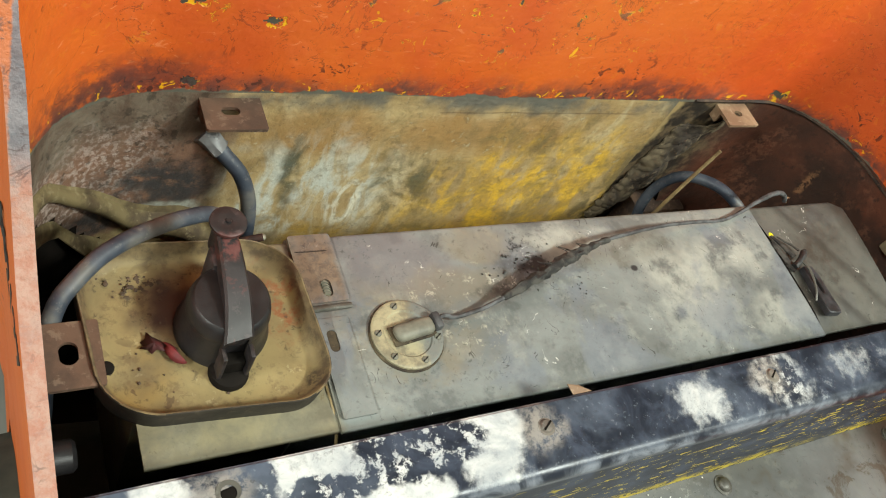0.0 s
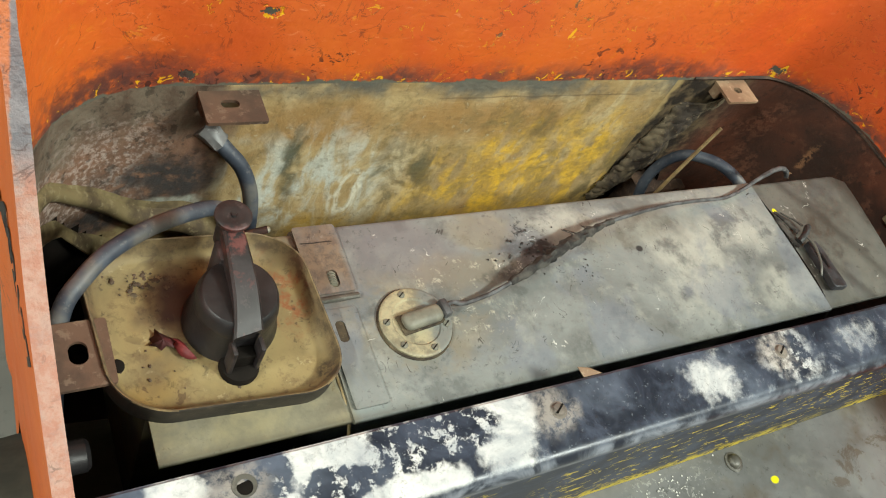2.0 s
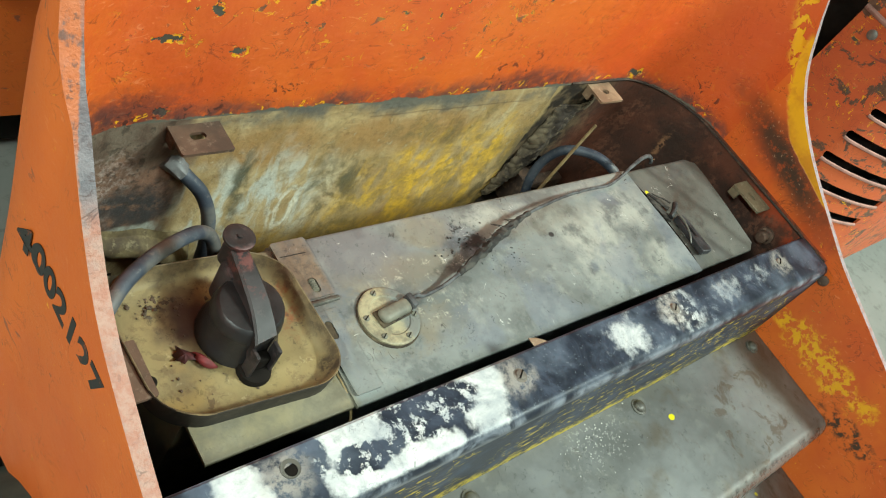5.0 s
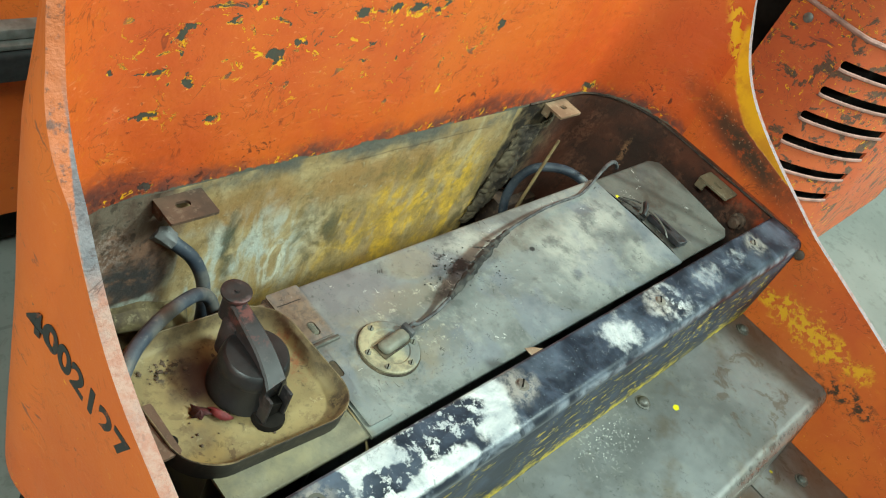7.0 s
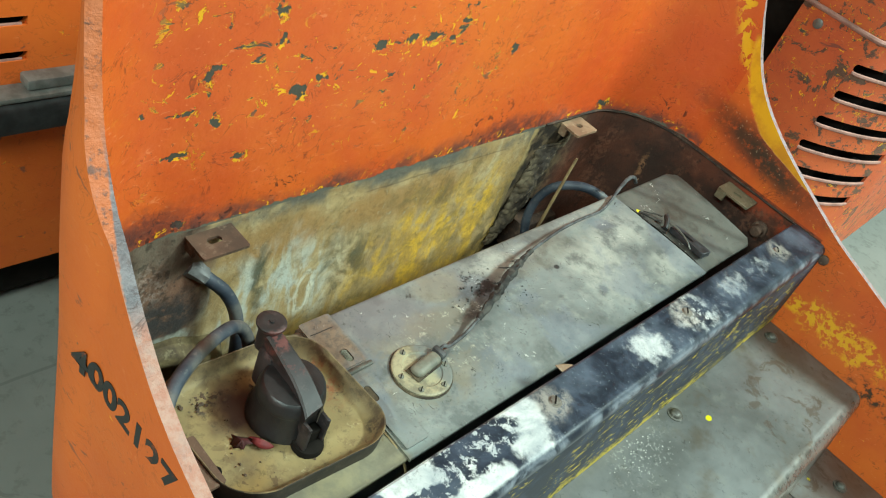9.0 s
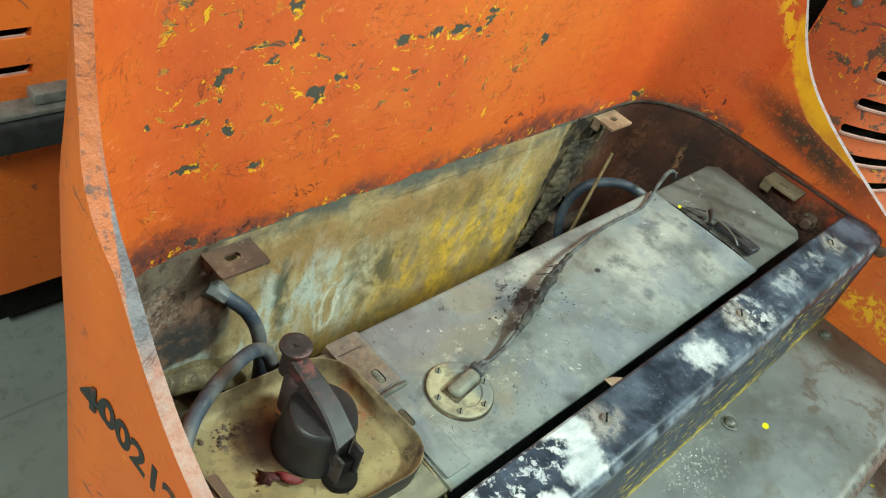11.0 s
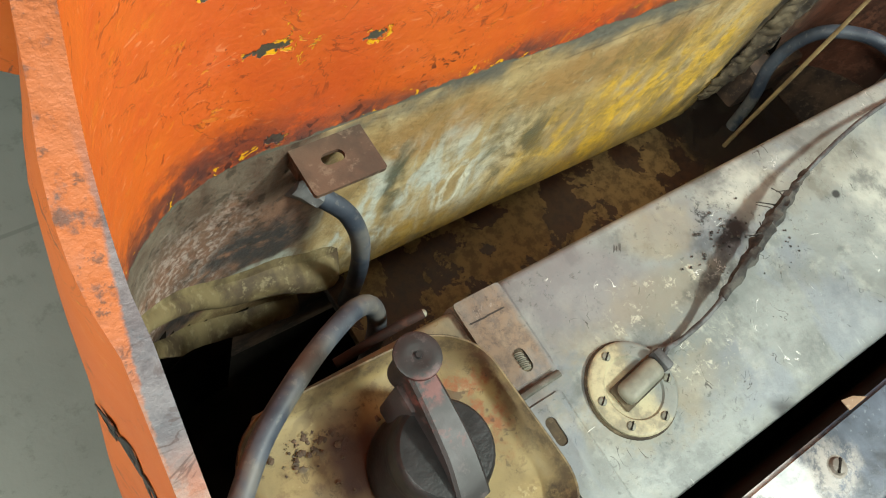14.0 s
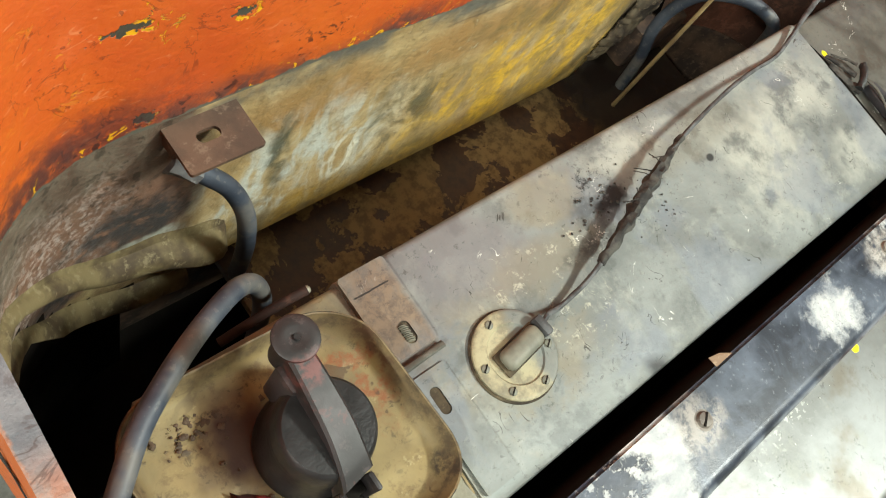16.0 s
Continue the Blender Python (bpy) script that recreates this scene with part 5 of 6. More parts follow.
me.transform(mt)
bend = [shell_point("LC", a, 0.676, TH) for a in range(0, 46)]
for v in me.vertices:
    if v.co.y > 0.106:
        v.co.x += float(np.interp(v.co.y, [p[1] for p in bend], [p[0] for p in bend])) - (XL - 0.001)
ob = new("fleet_number", me)
ob.parent, ob.matrix_parent_inverse = tractor, tractor.matrix_basis.inverted()
tagged(ob, "black stencilled number")

# wheel beside the wing
bm = bmesh.new()
lathe(bm, [(0.10, -0.08), (0.19, -0.085), (0.215, -0.06), (0.22, 0), (0.215, 0.06), (0.19, 0.085), (0.10, 0.08)], (-0.245, -0.10, 0.222), 40, pose(0, 0, 0, 0, 90, 0).to_3x3())
wheel = part("wheel", bm, plain("dusty_green_black_tyre", (0.035, 0.042, 0.034), (0.06, 0.065, 0.05), 30.0, 0.8), tractor, "dusty dark rubber tyre under the wing")

# ---- fuel tank ----
TZ = 0.6155
M_PIPE = rust_metal("dark_red_rusted_pipe", (0.050, 0.018, 0.011), (0.022, 0.009, 0.006), (0.09, 0.035, 0.02), 0.8)
tank = thing("fuel_tank", (0.25, 0.02, 0.40), "grey stained sheet-metal fuel tank under the missing seat", "fuel tank")


def tank_section(y0, y1, z0, z1, r_back, r_front, n=6):
    pts = [(y1, z0)]
    pts += [(y1 - r_back + r_back * math.cos(radians(90 * i / n)), z1 - r_back + r_back * math.sin(radians(90 * i / n))) for i in range(n + 1)]
    pts += [(y0 + r_front - r_front * math.sin(radians(90 * i / n)), z1 - r_front + r_front * math.cos(radians(90 * i / n))) for i in range(n + 1)]
    pts += [(y0, z1 - r_front - 0.0015), (y0 + 0.040, z1 - r_front - 0.0025), (y0 + 0.042, z0)]
    return pts


def tank_piece(name, x0, x1, grow, label, skew0=0.0, skew1=0.0, nx=24, crown=0.0015, rounded=0.0):
    bm = bmesh.new()
    sec = tank_section(-0.071 - grow, 0.106 + grow, 0.42, TZ + grow, 0.006, 0.0020)
    rows = []
    for i in range(nx + 1):
        s = i / nx
        row = []
        for y, z in sec:
            x = x0 + (x1 - x0) * s + (skew0 * (1 - s) + skew1 * s) * (y - 0.016) / 0.09
            d = 0.0014 * noise.noise(Vector((x * 7, y * 11, 5))) if z > 0.55 else 0
            row.append(bm.verts.new((x, y, z + d + (crown * (1 - ((y - 0.016) / 0.09) ** 2) if z > 0.6 else 0))))
        rows.append(row)
    # a finer top: extra rows between the shoulders come from one subdivision
    for a, b in zip(rows, rows[1:]):
        n = len(a)
        for i in range(n):
            j = (i + 1) % n
            bm.faces.new((a[i], b[i], b[j], a[j]))
    if rounded:
        for v in rows[-1]:
            v.co.y = 0.0175 + (v.co.y - 0.0175) * (1 - rounded / 0.0885)
        for v in rows[-2]:
            v.co.x += (rows[-1][0].co.x - rows[-2][0].co.x) * 0.55
    bm.faces.new(rows[0][::-1])
    bm.faces.new(rows[-1])
    es = [e for e in bm.edges if abs(e.verts[0].co.y - e.verts[1].co.y) > 0.12 and min(e.verts[0].co.z, e.verts[1].co.z) > 0.6]
    bmesh.ops.subdivide_edges(bm, edges=es, cuts=6)
    for v in bm.verts:
        if v.co.z > 0.6 and -0.05 < v.co.y < 0.09:
            v.co.z += crown * (1 - ((v.co.y - 0.016) / 0.09) ** 2) + 0.0012 * noise.noise(Vector((v.co.x * 8, v.co.y * 14, 9)))
    return part(name, bm, M_TANK, tank, label)


tank_piece("tank_body", -0.197, 0.700, 0.0, "grey tank body stained ochre at one end", 0.0, 0.010, 40, rounded=0.010)
tank_piece("tank_cover", -0.052, 0.533, 0.0022, "thin grey sheet cover bent over the tank", 0.0, 0.0, 40)

# hinge strap with its two slots, bolt and knuckle
bm = bmesh.new()
ring_plate(bm, rounded_rect(-0.0325, 0.073, 0.0195, 0.034, 0.003, 8), rounded_rect(-0.030, 0.0525, 0.0045, 0.0085, 0.0044, 8), TZ + 0.0040, TZ + 0.0060)
hinge = part("hinge_strap", bm, M_TANK, tank, "rust-brown hinge strap with a slot")
bm = bmesh.new()
ring_plate(bm, rounded_rect(-0.0345, -0.020, 0.0145, 0.044, 0.002, 8), rounded_rect(-0.0385, 0.003, 0.0042, 0.0100, 0.0041, 8), TZ + 0.0036, TZ + 0.0058)
leaf = part("hinge_leaf", bm, M_TANK, tank, "grey slotted leaf of the hinge")
# Dark plates fill the slots and stand in for the shade inside.
for owner, x, y, hy in ((leaf, -0.0385, 0.003, 0.0098), (hinge, -0.030, 0.0525, 0.0083)):
    bm = bmesh.new()
    disc_plate(bm, rounded_rect(x, y, 0.0041, hy, 0.0040, 8), TZ + 0.0036, TZ + 0.0050)
    part("slot", bm, M_CRUST, owner, "dark plate in the open slot, standing for its shade")
bm = bmesh.new()
tube(bm, [Vector((-0.050, 0.032, TZ + 0.0070)), Vector((-0.033, 0.0325, TZ + 0.0070)), Vector((-0.014, 0.033, TZ + 0.0070))], 0.0027, 10, 0.1)
part("hinge_knuckle", bm, M_RUSTG, tank, "small rusty hinge knuckle")
bm = bmesh.new()
for i in range(9):
    tube(bm, [Vector((-0.0315, 0.046 + 0.0014 * i, TZ + 0.0066)), Vector((-0.0313, 0.0466 + 0.0014 * i, TZ + 0.0066))], 0.0034 if i % 2 else 0.0028, 10)
part("hinge_bolt", bm, M_BRASS, tank, "threaded bolt end in the slot")
bm = bmesh.new()
tube(bm, smooth_path([(-0.130, 0.116, 0.588), (-0.110, 0.1155, 0.597), (-0.088, 0.1145, 0.607), (-0.069, 0.113, 0.6135)], 5), 0.0034, 12)
nub = part("drain_pipe", bm, M_PIPE, tank, "thin rust-dark pipe along the tank's rear edge")
bm = bmesh.new()
lathe(bm, [(0.0030, -0.0012), (0.0029, 0.0), (0.0022, 0.0012), (0.0006, 0.0018)], (-0.0685, 0.113, 0.6138), 12, pose(0, 0, 0, 0, 70, 0).to_3x3())
part("pipe_end", bm, M_BRASS, nub, "pale plug in the pipe's end")
# rusty crack lines where the cover meets the left strip
bm = bmesh.new()
tube(bm, smooth_path([(-0.053, 0.004, TZ + 0.0025), (-0.054, -0.03, TZ + 0.002), (-0.0535, -0.058, TZ - 0.001), (-0.053, -0.0755, TZ - 0.016), (-0.053, -0.0765, 0.57)], 6), 0.0012, 6, 0.3)
part("seam", bm, M_ROD, tank, "rust-stained seam")

# tray round the filler
M_TRAYOUT = rust_metal("dark_brown_tray_side", (0.040, 0.031, 0.022), (0.018, 0.014, 0.011), (0.085, 0.065, 0.045), 0.7)
tray_c = (-0.1385, 0.0265)
bm = bmesh.new()
loops = [(0.076, 0.062, 0.030, 0.6085), (0.0815, 0.0685, 0.036, 0.6105), (0.0845, 0.0715, 0.039, 0.6150), (0.0852, 0.0722, 0.0395, 0.6372), (0.0846, 0.0716, 0.039, 0.6380), (0.0836, 0.0706, 0.038, 0.6376), (0.0800, 0.0675, 0.036, 0.6290), (0.0765, 0.0640, 0.034, 0.6232), (0.0725, 0.0600, 0.031, 0.6212), (0.055, 0.044, 0.02, 0.6206)]
rows = []
for hx, hy, r, z in loops:
    row = []
    for i, (x, y) in enumerate(rounded_rect(*tray_c, hx, hy, r, 10)):
        s = (x - tray_c[0]) / 0.085
        q = (y - tray_c[1]) / 0.072
        row.append(bm.verts.new((x - 0.004 * q, y - 0.006 * s * (1 if q < 0 else 0.6) + 0.0, z + 0.0008 * math.sin(i * 0.7))))
    rows.append(row)
for a, b in zip(rows, rows[1:]):
    n = len(a)
    for i in range(n):
        j = (i + 1) % n
        bm.faces.new((a[i], a[j], b[j], b[i]))
bm.faces.new(rows[0][::-1])
bm.faces.new(rows[-1])
tray = part("spill_tray", bm, M_TRAY, tank, "ochre painted spill tray with crud and rust", mats=[M_TRAY, M_TRAYOUT])
# Outward side faces take the darker brown.
for face in tray.data.polygons:
    c = face.center
    if c.z < 0.6375 and max(abs(c.x - tray_c[0]) / 0.0852, abs(c.y - tray_c[1]) / 0.0722) > 0.70 and (c.x - tray_c[0]) * face.normal.x + (c.y - tray_c[1]) * face.normal.y > 0:
        face.material_index = 1
bm = bmesh.new()
lathe(bm, [(0.0055, 0), (0.0055, 0.002), (0.0045, 0.0035), (0.002, 0.004)], (-0.211, 0.006, 0.621), 14)
part("tray_screw", bm, M_DARK, tank, "dark screw head in the tray")

# filler cap
CX, CY = -0.1245, 0.0280
cap = thing("lever_cap", (CX, CY, 0.618), "dark cast lever-lock filler cap standing in the spill tray", "fuel cap")
bm = bmesh.new()
lathe(bm, [(0.0360, 0.619), (0.0360, 0.6245), (0.0340, 0.629), (0.0322, 0.638), (0.0312, 0.652)], (CX, CY, 0), 40)
part("neck", bm, M_CAP, cap, "dark filler neck")
bm = bmesh.new()
lathe(bm, [(0.0313, 0.650), (0.0318, 0.652), (0.0310, 0.656), (0.0298, 0.661), (0.0285, 0.6645), (0.0268, 0.6660), (0.012, 0.6668), (0.002, 0.667)], (CX, CY, 0), 40)
part("cap_top", bm, M_CAP, cap, "domed dark grey cap")
# lever: an inverted channel arched over the cap
bm = bmesh.new()
lev = smooth_path([(-0.1230, 0.0730, 0.6860), (-0.1225, 0.0620, 0.6840), (-0.1225, 0.0440, 0.6800), (-0.1230, 0.0220, 0.6740), (-0.1248, 0.0040, 0.6670), (-0.1262, -0.0060, 0.6612)], 6)
rows = []
for i, p in enumerate(lev):
    s = i / (len(lev) - 1)
    hw = 0.0076 + 0.0042 * s
    dn = 0.013 + 0.012 * s
    t3 = 0.0028
    side = Vector((0.985, 0.17, 0)).normalized()
    row = [p - side * hw + Vector((0, 0, -dn)), p - side * hw, p - side * (hw - 0.002) + Vector((0, 0, 0.0022)), p + side * (hw - 0.002) + Vector((0, 0, 0.0022)), p + side * hw, p + side * hw + Vector((0, 0, -dn)),
           p + side * (hw - t3) + Vector((0, 0, -dn)), p + side * (hw - t3) + Vector((0, 0, -0.002)), p - side * (hw - t3) + Vector((0, 0, -0.002)), p - side * (hw - t3) + Vector((0, 0, -dn))]
    rows.append([bm.verts.new(q) for q in row])
for a, b in zip(rows, rows[1:]):
    n = len(a)
    for i in range(n):
        j = (i + 1) % n
        bm.faces.new((a[i], b[i], b[j], a[j]))
bm.faces.new(rows[0][::-1])
bm.faces.new(rows[-1])
lever = part("lever", bm, M_LEVER, cap, "dark brown arched locking lever with worn red paint")
bm = bmesh.new()
lathe(bm, [(0.0100, 0.664), (0.0100, 0.690), (0.0130, 0.6915), (0.0139, 0.6935), (0.0137, 0.6955), (0.0122, 0.6965), (0.006, 0.6962), (0.0025, 0.6955)], (-0.1225, 0.0755, 0), 28)
part("thumb_pad", bm, M_LEVER, lever, "round thumb pad of the lever")
bm = bmesh.new()
lathe(bm, [(0.0022, 0.6958), (0.0018, 0.6972)], (-0.1225, 0.0755, 0), 10)
part("pad_rivet", bm, M_CAP, lever)
bm = bmesh.new()
box(bm, (-0.1345, 0.052, 0.625), (-0.1105, 0.072, 0.672), 0.004)
part("hinge_lug", bm, M_LEVER, cap, "dark lug that carries the lever")
for s in (-1, 1):
    bm = bmesh.new()
    box(bm, (-0.1268 + s * 0.0102 - 0.0019, -0.0180, 0.6205), (-0.1268 + s * 0.0102 + 0.0019, -0.0058, 0.6570), 0.0016)
    part("catch_cheek", bm, M_LEVER, cap, "cheek of the catch")
# Near-black filler block, drawn for the shade in the catch's opening.
bm = bmesh.new()
box(bm, (-0.1350, -0.0140, 0.6205), (-0.1186, -0.004, 0.6420), 0.0010)
part("catch_mouth", bm, M_DARK, cap, "near-black block in the catch's mouth, standing for its shade")
bm = bmesh.new()
lathe(bm, [(0.0150, 0.6185), (0.0153, 0.6225), (0.0142, 0.6265), (0.0110, 0.6280), (0.004, 0.6275)], (-0.1275, -0.0110, 0), 24)
part("catch_foot", bm, M_DARK, cap, "black rounded foot of the catch")

# dead leaf and crumbs in the tray
bm = bmesh.new()
m = pose(-0.181, 0.024, 0.6226, 4, -4, -22)
outline = [(-0.004, -0.002), (-0.001, 0.001), (-0.002, 0.006), (0.003, 0.003), (0.008, 0.003), (0.014, 0.001), (0.018, -0.003), (0.014, -0.007), (0.009, -0.006), (0.006, -0.010), (0.003, -0.007), (-0.003, -0.008), (-0.001, -0.005)]
rim = [bm.verts.new(m @ Vector((x, y, 0.0022 * math.sin(x * 340 + y * 500)))) for x, y in outline]
c = bm.verts.new(m @ Vector((0.006, -0.002, 0.0030)))
for i in range(len(rim)):
    bm.faces.new((c, rim[i], rim[(i + 1) % len(rim)]))
leaf_ob = part("dry_leaf", bm, M_RED, None, "crumpled dark red dry leaf lying in the tray")
tagged(leaf_ob, "", "leaf")
so = leaf_ob.modifiers.new("thick", "SOLIDIFY")
so.thickness = 0.0006
bm = bmesh.new()
rows = []
for i in range(7):
    u = i / 6
    w = 0.0058 * math.sin(math.pi * (0.14 + 0.80 * u))
    rows.append([bm.verts.new(m @ Vector((0.013 + 0.017 * u + 0.002 * math.sin(j), -0.002 - 0.011 * u + w * (j - 2) / 2, 0.0008 + 0.0052 * math.sin(math.pi * (0.1 + 0.8 * u)) * (1 - abs(j - 2) / 2.4)))) for j in range(5)])
for a, b in zip(rows, rows[1:]):
    for j in range(4):
        bm.faces.new((a[j], a[j + 1], b[j + 1], b[j]))
tip = part("curled_tip", bm, plain("bright_red_dry_leaf", (0.26, 0.030, 0.036), (0.12, 0.018, 0.020), 70.0, 0.55), leaf_ob, "curled bright red lobe")
so = tip.modifiers.new("thick", "SOLIDIFY")
so.thickness = 0.0006


def crumbs(name, n, area, z, size, material, label, category, seed):
    rnd = random.Random(seed)
    bm = bmesh.new()
    for _ in range(n):
        cx, cy, sx, sy = area
        x, y = rnd.gauss(cx, sx), rnd.gauss(cy, sy)
        r = size * rnd.uniform(0.4, 1.3)
        vs = bmesh.ops.create_icosphere(bm, subdivisions=1, radius=r)["verts"]
        for v in vs:
            v.co = Vector((x, y, z + r * 0.25)) + Vector((v.co.x * rnd.uniform(0.6, 1.5), v.co.y * rnd.uniform(0.6, 1.5), v.co.z * 0.5))
    ob = part(name, bm, material, None, label, False)
    return tagged(ob, "", category, "", "stuff")


crumbs("crumbs", 40, (-0.180, 0.074, 0.014, 0.006), 0.6211, 0.0016, M_CRUMB, "brown crumbs of dirt lying in the tray", "dirt", 3)
crumbs("crumbs", 26, (-0.165, 0.020, 0.022, 0.025), 0.6211, 0.0012, M_CRUMB, "brown crumbs of dirt lying in the tray", "dirt", 5)
crumbs("crumbs", 36, (0.178, 0.058, 0.020, 0.010), TZ + 0.0045, 0.0013, M_SLEEVE, "charred crumbs lying on the tank", "dirt", 8)
crumbs("crumbs", 24, (0.215, 0.030, 0.025, 0.010), TZ + 0.0045, 0.0009, M_SLEEVE, "charred crumbs lying on the tank", "dirt", 9)
crumbs("dust", 70, (0.315, -0.190, 0.030, 0.018), PZ + 0.001, 0.0008, M_DUST, "white paint dust on the foot plate", "dust", 12)

M_SEND = plain("dusty_grey_khaki_metal", (0.20, 0.19, 0.145), (0.125, 0.12, 0.095), 55.0, 0.6, 0.1)
# fuel sender
sender = thing("fuel_sender", (0.0275, -0.001, TZ), "round khaki fuel level sender screwed to the tank", "fuel sender")
SX, SY, SZ = 0.0275, -0.0010, TZ + 0.0046
bm = bmesh.new()
lathe(bm, [(0.0345, -0.0022), (0.0345, 0.0), (0.0336, 0.0010)], (SX, SY, SZ), 44)
part("gasket", bm, M_CRUST, sender, "brown gasket")
bm = bmesh.new()
lathe(bm, [(0.0330, 0.0008), (0.0330, 0.0030), (0.0320, 0.0038), (0.0305, 0.0040), (0.0225, 0.0040), (0.0212, 0.0026), (0.0010, 0.0024)], (SX, SY, SZ), 44)
k_ = Mat("half_bare_khaki_flange")
bare = k_.step(k_.add(k_.X, k_.mul(k_.noise(60.0, 4, 0.65), 0.02)), 0.040, 0.052)
tone = k_.mix(k_.step(k_.noise(70.0, 4, 0.65), 0.38, 0.62), (0.36, 0.315, 0.195), (0.19, 0.165, 0.11))
M_FLANGE = k_.done(k_.grit(k_.mix(k_.mul(bare, 0.9), tone, (0.150, 0.158, 0.150)), 170.0, 0.6), 0.6, 0.1, k_.noise(120.0, 4, 0.7), 0.0006, 0.6)
part("flange", bm, M_FLANGE, sender, "tarnished round flange")
bm = bmesh.new()
mt = pose(SX + 0.004, SY + 0.001, SZ, 0, 0, 8)
box(bm, (-0.019, -0.0082, 0.0025), (0.0205, 0.0082, 0.0130), 0.0060, 4, mt)
part("terminal_housing", bm, M_SEND, sender, "raised half-round housing")
# Thin dark outline round the housing's foot.
bm = bmesh.new()
box(bm, (-0.0205, -0.0094, 0.0022), (0.0220, 0.0094, 0.0047), 0.0008, 1, mt)
part("foot_ring", bm, M_CRUST, sender, "dark brown ring round the housing's foot")
bm = bmesh.new()
box(bm, (0.0200, -0.0070, 0.004), (0.0275, 0.0090, 0.0135), 0.0020, 2, mt)
part("terminal", bm, M_WIRE, sender, "dirty wire terminal")
for a in (100, 172, 225, 285, 345):
    x, y = SX + 0.0272 * math.cos(radians(a)), SY + 0.0272 * math.sin(radians(a))
    screw("flange_screw", x, y, SZ + 0.0016, 0.0036, M_SEND, sender)

# wire from the sender
M_STRAND = plain("tarnished_copper", (0.34, 0.19, 0.09), (0.16, 0.09, 0.05), 90.0, 0.5, 0.4)
wire = thing("sender_wire", (0.12, 0.015, TZ + 0.004), "grey cloth-covered wire with a charred sleeve running over the tank", "wire")
wp = smooth_path([(0.056, 0.006, SZ + 0.0105), (0.066, 0.0085, SZ + 0.009), (0.078, 0.008, SZ + 0.004), (0.100, 0.010, SZ + 0.007), (0.123, 0.0150, 0.6315), (0.160, 0.027, 0.6360), (0.195, 0.040, 0.6385), (0.225, 0.050, 0.6395), (0.256, 0.060, 0.6395),
                  (0.300, 0.069, 0.6370), (0.365, 0.079, 0.6320), (0.420, 0.084, 0.6260), (0.466, 0.085, 0.6230), (0.500, 0.092, 0.6230), (0.540, 0.104, 0.6270), (0.574, 0.113, 0.6290), (0.597, 0.116, 0.6250), (0.612, 0.116, 0.6160), (0.618, 0.115, 0.6090)], 6)
bm = bmesh.new()
tube(bm, wp, lambda s: 0.0021 + 0.0010 * max(0.0, min(1.0, (s - 0.72) / 0.1)), 10, 0.10)
part("wire_core", bm, M_WIRE, wire)
bm = bmesh.new()
a, b = int(len(wp) * 0.235), int(len(wp) * 0.475)
tube(bm, wp[a:b + 1], lambda s: 0.0028 + 0.0026 * math.sin(math.pi * min(1, s * 1.1)) + 0.0006 * math.sin(s * 60), 12, 0.42)
part("charred_sleeve", bm, M_SLEEVE, wire, "split charred sleeve round the wire")
bm = bmesh.new()
rnd = random.Random(4)
for _ in range(20):
    p = wp[rnd.randint(int(len(wp) * 0.33), b)]
    q = p + Vector((rnd.uniform(-0.014, 0.014), rnd.uniform(-0.009, 0.016), rnd.uniform(-0.010, 0.003)))
    q.z = max(q.z, TZ + 0.005)
    tube(bm, [p, (p + q) / 2 + Vector((0, 0, 0.002)), q], 0.00045, 5)
tagged(part("frayed_threads", bm, M_SLEEVE, wire, "frayed black threads"), kind="stuff")
bm = bmesh.new()
for i in range(5):
    p = wp[-1]
    q = Vector((0.624 + 0.006 * rnd.random(), 0.114 + 0.006 * rnd.random(), 0.602 + 0.010 * rnd.random()))
    tube(bm, [p, (p + q) / 2 + Vector((0.003 * rnd.uniform(-1, 1), 0, 0.004)), q], 0.0006, 5)
part("bare_strands", bm, M_STRAND, wire, "frayed copper strands")

# rubber hold-down latch
M_LATCH = plain("grey_black_perished_rubber", (0.040, 0.040, 0.046), (0.016, 0.015, 0.016), 60.0, 0.5, 0.0, 0.8)
latch = thing("rubber_latch", (0.55, 0.01, TZ), "perished black rubber hold-down latch on the cover's joint", "latch")
LZ = TZ + 0.0035
for pts, r0, r1, words in (([(0.540, 0.060, LZ), (0.543, 0.050, LZ + 0.002), (0.547, 0.038, LZ + 0.003), (0.552, 0.026, LZ + 0.004)], 0.0024, 0.0040, "dirty twisted rubber strap"),
                           ([(0.549, 0.058, LZ), (0.556, 0.050, LZ + 0.001), (0.563, 0.043, LZ + 0.002), (0.566, 0.034, LZ + 0.004)], 0.0014, 0.0022, "dirty twisted rubber strap"),
                           ([(0.537, 0.050, LZ - 0.001), (0.538, 0.036, LZ), (0.542, 0.022, LZ), (0.547, 0.011, LZ + 0.001)], 0.0040, 0.0060, "charred twisted strap end")):
    bm = bmesh.new()
    tube(bm, smooth_path(pts, 5), lambda s, a=r0, b=r1: a + (b - a) * s, 9, 0.25, 0.6)
    part("strap", bm, M_SLEEVE, latch, words)
bm = bmesh.new()
tube(bm, smooth_path([(0.541, 0.013, LZ + 0.005), (0.551, 0.018, LZ + 0.008), (0.561, 0.025, LZ + 0.009), (0.570, 0.030, LZ + 0.006)], 4), 0.0040, 10, 0.12)
part("cross_bar", bm, M_BLACK, latch, "small black cross bar")
# the handle: a tapered tongue with a long slot, lying askew on the tank end
bm = bmesh.new()
